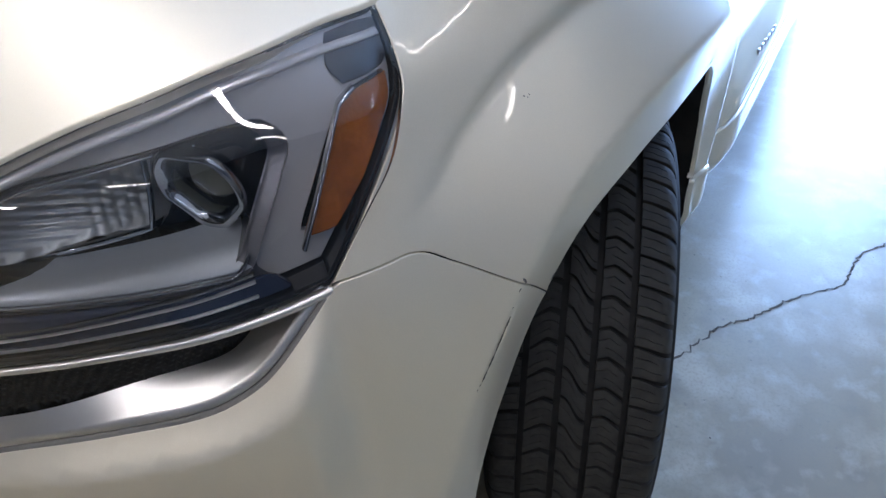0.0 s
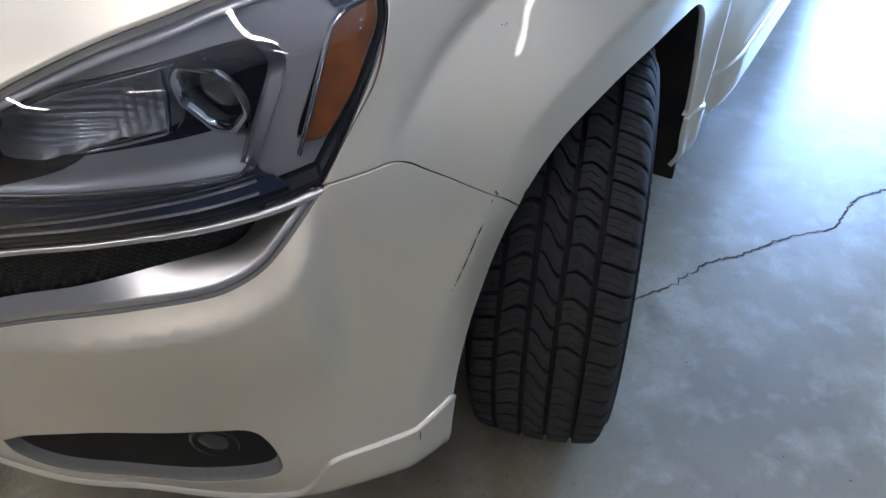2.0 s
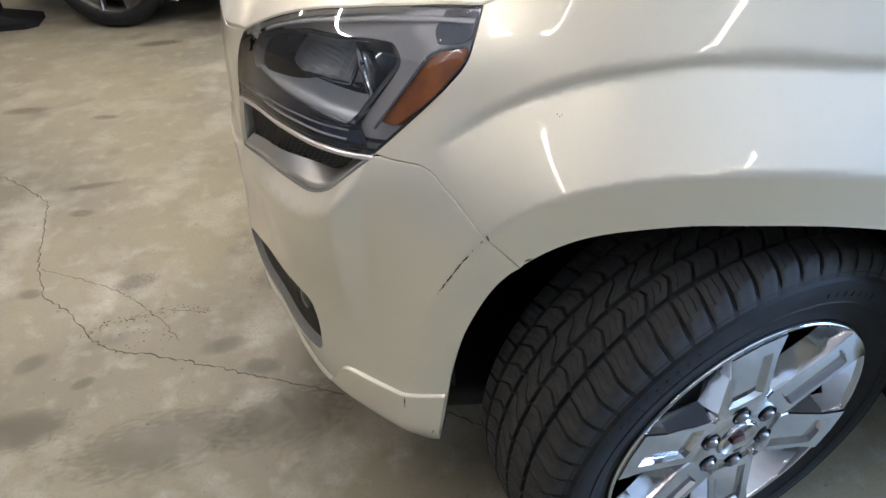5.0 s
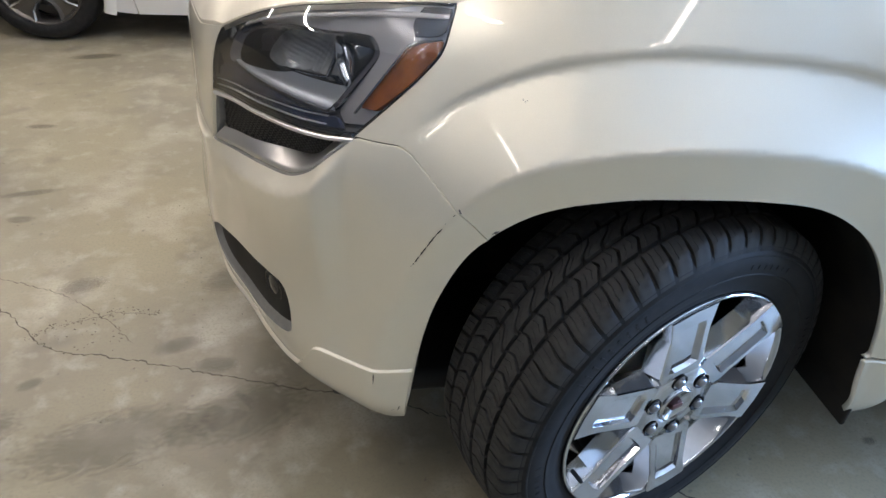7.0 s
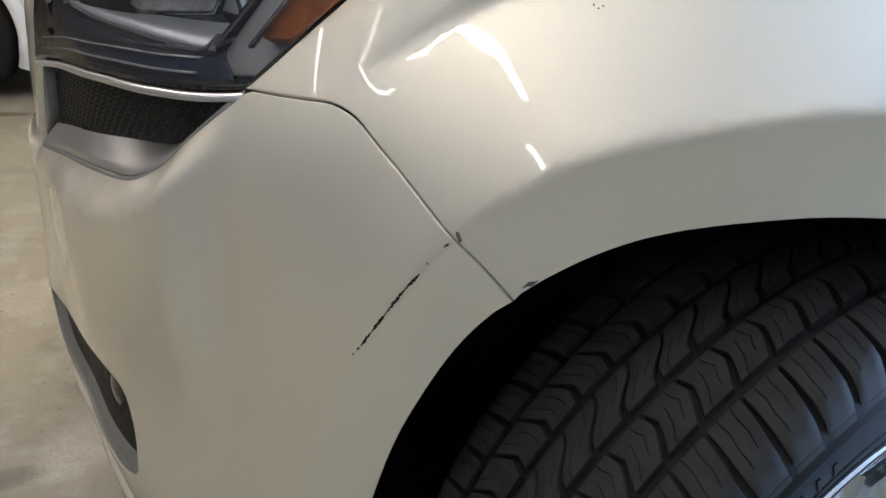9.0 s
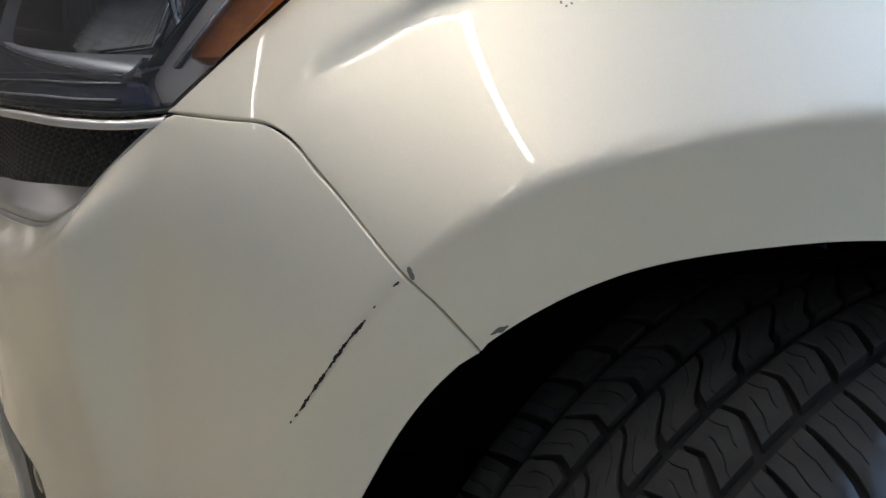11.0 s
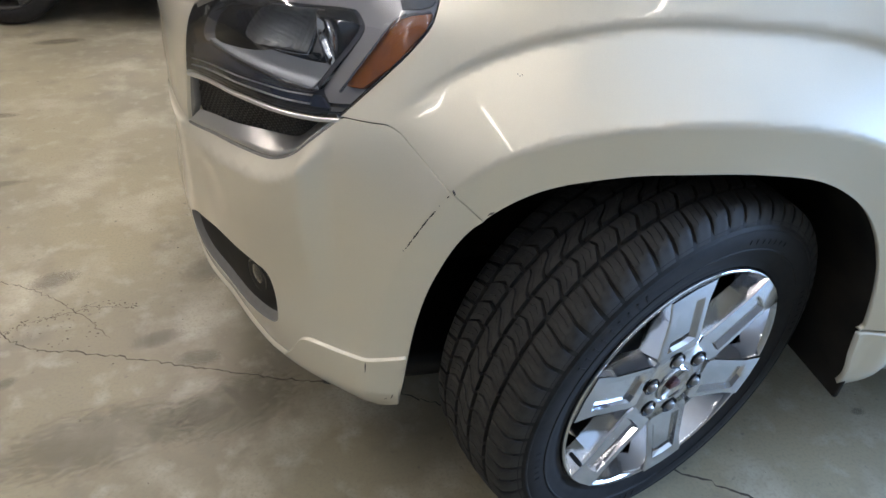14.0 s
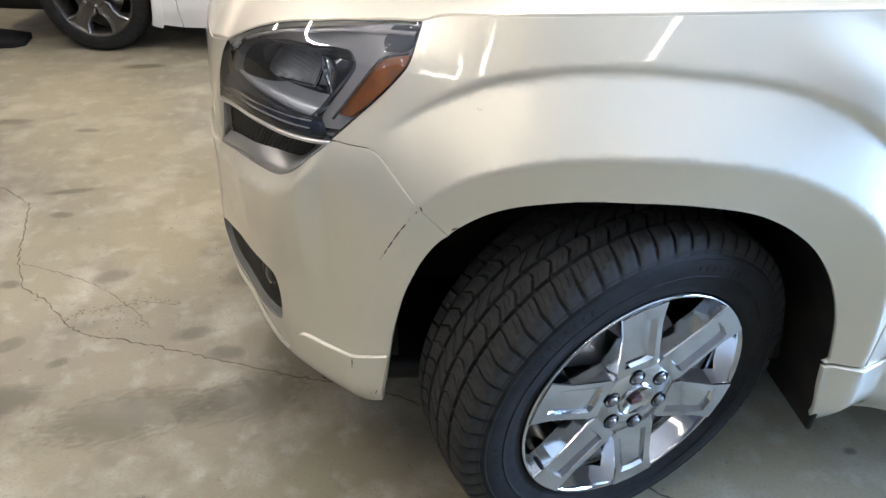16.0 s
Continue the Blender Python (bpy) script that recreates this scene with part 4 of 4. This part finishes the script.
panel("end_cap", left, GREYTRIM, trim, "grey trim end", depth=.008, step=.02)
bead("chrome_strip", [(u, z - .0065) for u, z in LAMP_LOW if u < -.60], .0065, .003, SATIN, trim, "thin satin chrome strip")
top = [(u, z - .009) for u, z in LAMP_LOW if -1.048 < u < -.655]


def honey(u, z, d):
    return skin(u, z, d + sunk(u) + .0016 * np.sin(2 * math.pi * (u + .4 * z) / .013) * np.sin(2 * math.pi * z / .011))


panel("mesh_insert", [(u, z - .010) for u, z in MESH_LOW] + top, MESHBLACK, trim, "black textured mesh insert", depth=.0035, step=.003, gap=-.005, place=honey)

# ---- the fog lamp recess ----
fog = resample(FOG + [FOG[0]], .01)
c = np.array((-.945, .482))
q = c + (fog - c) * np.array((.955, .89)) + np.array((.003, .009))
rows = [[tuple(skin(*a, .001)), tuple(skin(*a, .004)), tuple(skin(*(a + (b - a) * .5), .007)), tuple(skin(*b, .016))] for a, b in zip(fog, q)]
recess = strip("fog_recess", rows, GREYTRIM, bumper, "grey moulded fog lamp recess")
panel("recess_floor", [tuple(p) for p in q[:-1]], BLACK, recess, "black recess floor", depth=.0155, step=.02, gap=-.004)
# the round disc and its ring are added to give the recess a small reflection
fm = Matrix.Translation(skin(-.825, .487, .023)) @ Vector((-.85, -.52, 0)).normalized().to_track_quat("Z", "Y").to_matrix().to_4x4()
bm = spun([(.036, -.01), (.036, .006), (.033, .009), (.030, .006)], 32)
o = part("lamp_ring", bm, GLOSSBLACK, recess)
o.matrix_world = fm
bm = spun([(.030, .002), (.022, .007), (.010, .010), (.0005, .0105)], 32)
o = part("fog_lens", bm, material("fog_glass", (.035, .036, .038), .06, .3, .6), recess, "small dark disc added to catch a reflection")
o.matrix_world = fm


# ---- damage on the paint ----
def flake(points, widths, mat, parent, seed, name="scratch"):
    """A ragged thin mark lying on the paint."""
    rnd = random.Random(seed)
    p = resample(points, .0022)
    w = np.interp(np.linspace(0, 1, len(p)), np.linspace(0, 1, len(widths)), widths)
    t = np.gradient(p, axis=0)
    t /= np.linalg.norm(t, axis=1)[:, None] + 1e-9
    rows = []
    for a, d, k in zip(p, t, w):
        k1, k2 = k * rnd.uniform(.4, 1.2), k * rnd.uniform(.4, 1.2)
        rows.append([tuple(skin(a[0] - d[1] * k1, a[1] + d[0] * k1, -.0006)), tuple(skin(a[0] + d[1] * k2, a[1] - d[0] * k2, -.0006))])
    return strip(name, rows, mat, parent)


SCR = curve([(-.4320, .7765), (-.443, .760), (-.453, .742), (-.464, .722), (-.472, .707), (-.477, .699)], 6)
for i, (a, b) in enumerate(((0, 5), (5, 13), (13, 19), (19, 25), (26, 29))):
    flake(SCR[a:b + 1], (.0005, .0015, .0012, .0005), SCRATCH, bumper, i)
flake([(-.4785, .697), (-.4795, .6945)], (.0003, .0007, .0003), SCRATCH, bumper, 11)
flake([(-.4135, .8025), (-.4165, .7990)], (.0005, .0014, .0005), SCRATCH, bumper, 12)
flake([(-.4265, .7860), (-.4275, .7845)], (.0004, .0006), SCRATCH, bumper, 13)
flake([(-.4085, .8120), (-.4065, .8075), (-.4050, .8045)], (.0008, .0022, .0010), CHIP, fender, 14, "paint_chip")
flake([(-.3555, .7705), (-.350, .7745), (-.3455, .7775)], (.0006, .0020, .0008), CHIP, fender, 15, "paint_chip")
for i, (u, z) in enumerate(((-.326, .965), (-.323, .9632), (-.320, .965))):
    flake([(u, z), (u + .0012, z + .0005)], (.0006, .0008), CHIP, fender, 20 + i, "paint_chip")

for i, (a, b, k) in enumerate((((-.546, .432), (-.5475, .404), .0011), ((-.500, .352), (-.506, .335), .0009), ((-.512, .338), (-.520, .331), .0008))):
    rows = [[tuple(skin(a[0] + (b[0] - a[0]) * f - k * m, a[1] + (b[1] - a[1]) * f, -.0100)), tuple(skin(a[0] + (b[0] - a[0]) * f + k * m, a[1] + (b[1] - a[1]) * f, -.0100))] for f, m in ((0, .3), (.3, 1), (.6, .7), (1, .2))]
    strip("scratch", rows, SCRATCH, bumper)

# ---- the far side of the car, which no light may pass ----
far_wheel = Matrix.Translation((0, 2, 0)) @ Matrix.Diagonal((1, -1, 1, 1))
wheel(Matrix.Translation((.030, 1.985, .385)) @ pose(0, 0, 0, -90, 0, 20), suv)
wheel(Matrix.Translation((3.02, 1.91, .385)) @ pose(0, 0, 0, -90, 0, 0), suv)
twin_lamp = new("headlight", headlight.data)
twin_lamp.parent = suv
twin_lamp.matrix_local = far_wheel
for o in list(headlight.children):
    if o.name.split(".")[0] in ("bezel", "seal", "lens", "back_shell", "amber_reflector", "pocket"):
        twin = new(o.name.split(".")[0], o.data)
        twin.parent = twin_lamp
for o in [o for o in suv.children if o.name.split(".")[0] in ("front_bumper", "fender", "front_door", "rear_door", "rear_quarter", "side_sill", "hood", "inner_shell", "wheel_housing")]:
    twin = new(o.name.split(".")[0], o.data)
    twin.parent = suv
    twin.matrix_local = Matrix.Translation((0, 2, 0)) @ Matrix.Diagonal((1, -1, 1, 1))


# ---- cracks in the floor ----
def crack(points, width, seed):
    """A jagged, dirt-filled crack along a line of floor points."""
    rnd = random.Random(seed)
    p = resample(points, .012)
    bm, last = bmesh.new(), None
    for i, (x, y) in enumerate(p):
        j = min(i + 1, len(p) - 1)
        k = max(i - 1, 0)
        d = p[j] - p[k]
        d = d / (np.linalg.norm(d) + 1e-9)
        x, y = x + rnd.gauss(0, .003), y + rnd.gauss(0, .003)
        w = width * rnd.uniform(.35, 1.2)
        if i in (0, len(p) - 1):
            w = .0003
        now = [bm.verts.new((x - d[1] * w, y + d[0] * w, .0012)), bm.verts.new((x + d[1] * w, y - d[0] * w, .0012))]
        if last:
            bm.faces.new((*last, now[1], now[0]))
        last = now
    return tagged(part("crack", bm, CRACK, bpy.data.objects["floor"], "dark jagged crack"))


crack([(-2.30, 1.80), (-2.012, 1.613), (-1.865, 1.481), (-1.808, 1.31), (-1.732, 1.084), (-1.657, .934), (-1.544, .856), (-1.443, .738), (-1.366, .686), (-1.26, .665), (-1.123, .624), (-1.038, .597), (-.911, .555), (-.775, .512), (-.676, .479), (-.5, .44), (-.3, .33)], .0020, 1)
crack([(-1.729, 1.077), (-1.604, 1.027), (-1.458, .962), (-1.348, .882), (-1.262, .807), (-1.18, .708)], .0011, 2)
crack([(-1.409, .801), (-1.329, .822), (-1.258, .85), (-1.127, .833)], .0008, 3)
crack([(.05, .16), (.184, .062), (.241, .032), (.328, -.033), (.479, -.098), (.558, -.171), (.697, -.26), (.773, -.35), (.858, -.368), (.944, -.382), (1.04, -.45), (1.133, -.491), (1.359, -.527), (1.649, -.614), (1.993, -.763), (2.484, -1.05), (3.4, -1.35), (4.6, -1.6)], .0034, 5)


# ---- stains and specks on the floor ----
def stain(x, y, rx, ry, turn):
    bm = bmesh.new()
    ring = [bm.verts.new((math.cos(a), math.sin(a), 0)) for a in np.linspace(0, 2 * math.pi, 33)[:-1]]
    bm.faces.new(ring)
    ob = part("stain", bm, STAIN, bpy.data.objects["floor"], "dull brown soaked-in stain", False)
    ob.matrix_world = pose(x, y, .0006, 0, 0, turn) @ Matrix.Diagonal((rx, ry, 1, 1))


for x, y, rx, ry, turn in ((-1.39, .99, .11, .06, 20), (-1.74, 1.59, .16, .035, 12), (-1.71, 1.40, .07, .04, 0), (-1.05, .69, .10, .05, 15), (-1.92, 3.15, .20, .07, 10), (-1.57, .65, .07, .05, 40),
                           (-1.40, .57, .05, .03, 30), (-.94, .60, .09, .05, 0), (-.93, 1.0, .16, .10, 30), (-2.3, 2.3, .16, .06, 5), (-1.9, 2.2, .10, .04, 0), (-1.04, .095, .04, .03, 0), (.735, .17, .03, .02, 0),
                           (1.3, -.9, .25, .1, 15), (-.85, .42, .26, .14, 20), (-1.15, .36, .34, .15, 15), (-1.5, .42, .2, .1, 10), (-1.7, .95, .06, .04, 0)):
    stain(x, y, rx, ry, turn)
rnd, bm = random.Random(8), bmesh.new()
trail = resample([(-1.47, .745), (-1.41, .80), (-1.33, .822), (-1.26, .85), (-1.19, .852), (-1.127, .833)], .005)
for k in range(150):
    x, y = trail[rnd.randrange(len(trail))] if k < 110 else (-1.32 + rnd.gauss(0, .08), .76 + rnd.gauss(0, .05))
    x, y, r, a = x + rnd.gauss(0, .008), y + rnd.gauss(0, .010), rnd.uniform(.0012, .0042), rnd.uniform(0, 6)
    bm.faces.new([bm.verts.new((x + r * rnd.uniform(.5, 1.2) * math.cos(a + i * 1.257), y + .7 * r * rnd.uniform(.5, 1.2) * math.sin(a + i * 1.257), .0014)) for i in range(5)])
for k in range(420):
    x, y, r, a = rnd.uniform(-2.6, 1.6), rnd.uniform(-1.2, 3.2), rnd.uniform(.0008, .0030), rnd.uniform(0, 6)
    bm.faces.new([bm.verts.new((x + r * rnd.uniform(.5, 1.2) * math.cos(a + i * 1.257), y + r * rnd.uniform(.5, 1.2) * math.sin(a + i * 1.257), .0013)) for i in range(5)])
specks = part("specks", bm, CRACK, bpy.data.objects["floor"], "dark specks and chips in the concrete", False)
tagged(specks, "dark specks and chips in the concrete", kind="stuff")


# ---- the white car behind ----
def parked_car(m):
    ob = thing("parked_car", "white car with dark alloy wheels parked on the concrete", "car", m)
    paint = grain(material("white_paint", (.80, .80, .78), .3, 0, .8), 600, .06, (.7, .7, .68))

    def flank(u, z, d):
        u, z, d = np.broadcast_arrays(np.asarray(u, float), np.asarray(z, float), np.asarray(d, float))
        y = d + .05 * np.maximum(0, .42 - z) ** 2 * 9 + .13 * np.maximum(0, z - .62) ** 2 - .012 * np.exp(-((z - .27) / .05) ** 2)
        return np.stack([u, y, z], -1)

    def opening(x):
        return [(x - .37 * math.cos(a), .33 + .36 * math.sin(a)) for a in np.linspace(-.42, math.pi + .42, 40)]
    a1, a2 = opening(0), opening(2.75)
    panel("front_flank", [(-.85, .58), (-.41, .52), *a1[9:], (.52, .165), (.51, .32), (.46, .52), (.42, .70), (.40, .98), (-.2, .96), (-.75, .80), (-.88, .60)], paint, ob, step=.03, place=flank)
    panel("door", [(.525, .165), (2.30, .165), (2.32, .98), (.405, .985), (.425, .70), (.465, .52), (.515, .32)], paint, ob, step=.05, place=flank)
    panel("rear_flank", [(2.305, .165), *a2, (3.65, .26), (3.68, .95), (2.325, .985)], paint, ob, step=.05, place=flank)
    for x in (0, 2.75):
        rows = []
        for a in np.linspace(.75, math.pi + .42, 48) if x == 0 else np.linspace(-.42, math.pi + .42, 48):
            c, t = -math.cos(a), math.sin(a)
            rows.append([(x + r * c, y + float(flank(0, .33 + r * t, 0)[1]), .33 + r * t) for r, y in ((.366, .05), (.366, -.012), (.378, -.022), (.398, -.018), (.425, -.003), (.432, .004))])
        strip("arch_lip", rows, paint, ob, "flared white wheel arch lip")
    bm = bmesh.new()
    box(bm, (-.85, .26, .18), (3.6, 1.55, .30), .02)
    part("underbody", bm, BLACK, ob)
    bm = bmesh.new()
    box(bm, (-.85, .05, .80), (3.66, 1.73, .97), .05)
    part("hood", bm, paint, ob)
    bm = bmesh.new()
    box(bm, (-.42, .24, .28), (.42, .50, .78), .02)
    part("wheel_housing", bm, BLACK, ob)
    bm = bmesh.new()
    box(bm, (2.33, .24, .28), (3.17, .50, .78), .02)
    part("wheel_housing", bm, BLACK, ob)
    bm = bmesh.new()
    bmesh.ops.create_cube(bm, size=1, matrix=Matrix.Translation((1.7, .88, 1.22)) @ Matrix.Diagonal((2.9, 1.5, .5, 1)))
    for v in bm.verts:
        if v.co.z > 1.3:
            v.co.y = .88 + (v.co.y - .88) * .75
            v.co.x += .6 if v.co.x < 1.7 else -.5
    bmesh.ops.bevel(bm, geom=bm.edges[:], offset=.05, segments=3, affect="EDGES")
    part("windows", bm, GLASS, ob)
    for x in (0, 2.75):
        w = new("wheel")
        w.parent = ob
        w.matrix_local = Matrix.Translation((x, .03, .33)) @ pose(0, 0, 0, 90, 0, 0)
        tagged(w, "dark five-spoke alloy wheel with a worn tyre")
        part("tyre", spun([(.235, -.20), (.29, -.205), (.318, -.19), (.328, -.16), (.330, -.10), (.328, -.03), (.318, -.003), (.30, .008), (.27, .010), (.245, .004), (.238, -.01)], 72), RUBBER, w)
        part("rim", spun([(.225, -.15), (.218, -.03), (.228, -.006), (.236, .001), (.241, -.002), (.240, -.012)], 72), DARKALLOY, w)
        for i in range(5):
            bm = bmesh.new()
            out = [(.05, -.036), (.090, -.052), (.125, -.040), (.17, -.046), (.222, -.082), (.229, 0), (.222, .082), (.17, .046), (.125, .040), (.090, .052), (.05, .036)]
            lo, edge, hi = ([bm.verts.new((r, t * k, z + .010 * (r / .2))) for r, t in out] for k, z in ((1.12, -.055), (1.0, -.022), (.86, -.012)))
            groove = [bm.verts.new((.07 + (r - .05) * .82, t * .42, -.020 + .008 * (r / .2))) for r, t in out]
            for a, b in ((lo, edge), (edge, hi), (hi, groove)):
                for j in range(len(out)):
                    k = (j + 1) % len(out)
                    bm.faces.new((a[j], a[k], b[k], b[j]))
            bm.faces.new(groove)
            bmesh.ops.recalc_face_normals(bm, faces=bm.faces)
            spoke = part("spoke", bm, DARKALLOY, w, "dark grey spoke with polished edges", False)
            spoke.data.materials.append(SATIN)
            for p in spoke.data.polygons[len(out):2 * len(out)]:
                p.material_index = 1
            spoke.matrix_local = pose(0, 0, 0, 0, 0, 72 * i + 20)
        part("hub", spun([(.075, -.05), (.07, -.012), (.045, -.006), (.03, -.006), (.028, .002), (.0005, .003)], 40), DARKALLOY, w)
        for i in range(5):
            a = radians(72 * i)
            nut = part("lug_nut", spun([(.011, -.02), (.011, .006), (.006, .010), (.0005, .010)], 6), CHROME, w)
            nut.matrix_local = pose(.052 * math.cos(a), .052 * math.sin(a), 0)
        part("brake_disc", spun([(.15, -.10), (.15, -.085), (.0005, -.085)], 40), SATIN, w)
    return ob


parked_car(pose(-2.238, 3.40, 0, 0, 0, -3))

# ---- the equipment stand beside it ----
stand = thing("equipment_stand", "black metal stand with a flared foot on the floor", "stand", pose(-3.02, 3.56, 0, 0, 0, 10))
bm = bmesh.new()
for z, sx, sy in ((0, .20, .13), (.035, .20, .13), (.05, .16, .10), (.085, .06, .06), (.30, .055, .055), (.33, .16, .10), (.36, .17, .11)):
    ring = [bm.verts.new((sx * x + (.06 if z < .06 else 0), sy * y, z)) for x, y in ((-1, -.7), (-.7, -1), (.7, -1), (1, -.7), (1, .7), (.7, 1), (-.7, 1), (-1, .7))]
    if z:
        for i in range(8):
            bm.faces.new((last[i], last[(i + 1) % 8], ring[(i + 1) % 8], ring[i]))
    last = ring
bm.faces.new(last)
part("foot", bm, BLACK, stand, "black flared foot", False)
bm = bmesh.new()
box(bm, (-.045, -.045, .36), (.045, .045, 1.1), .008)
part("post", bm, BLACK, stand)
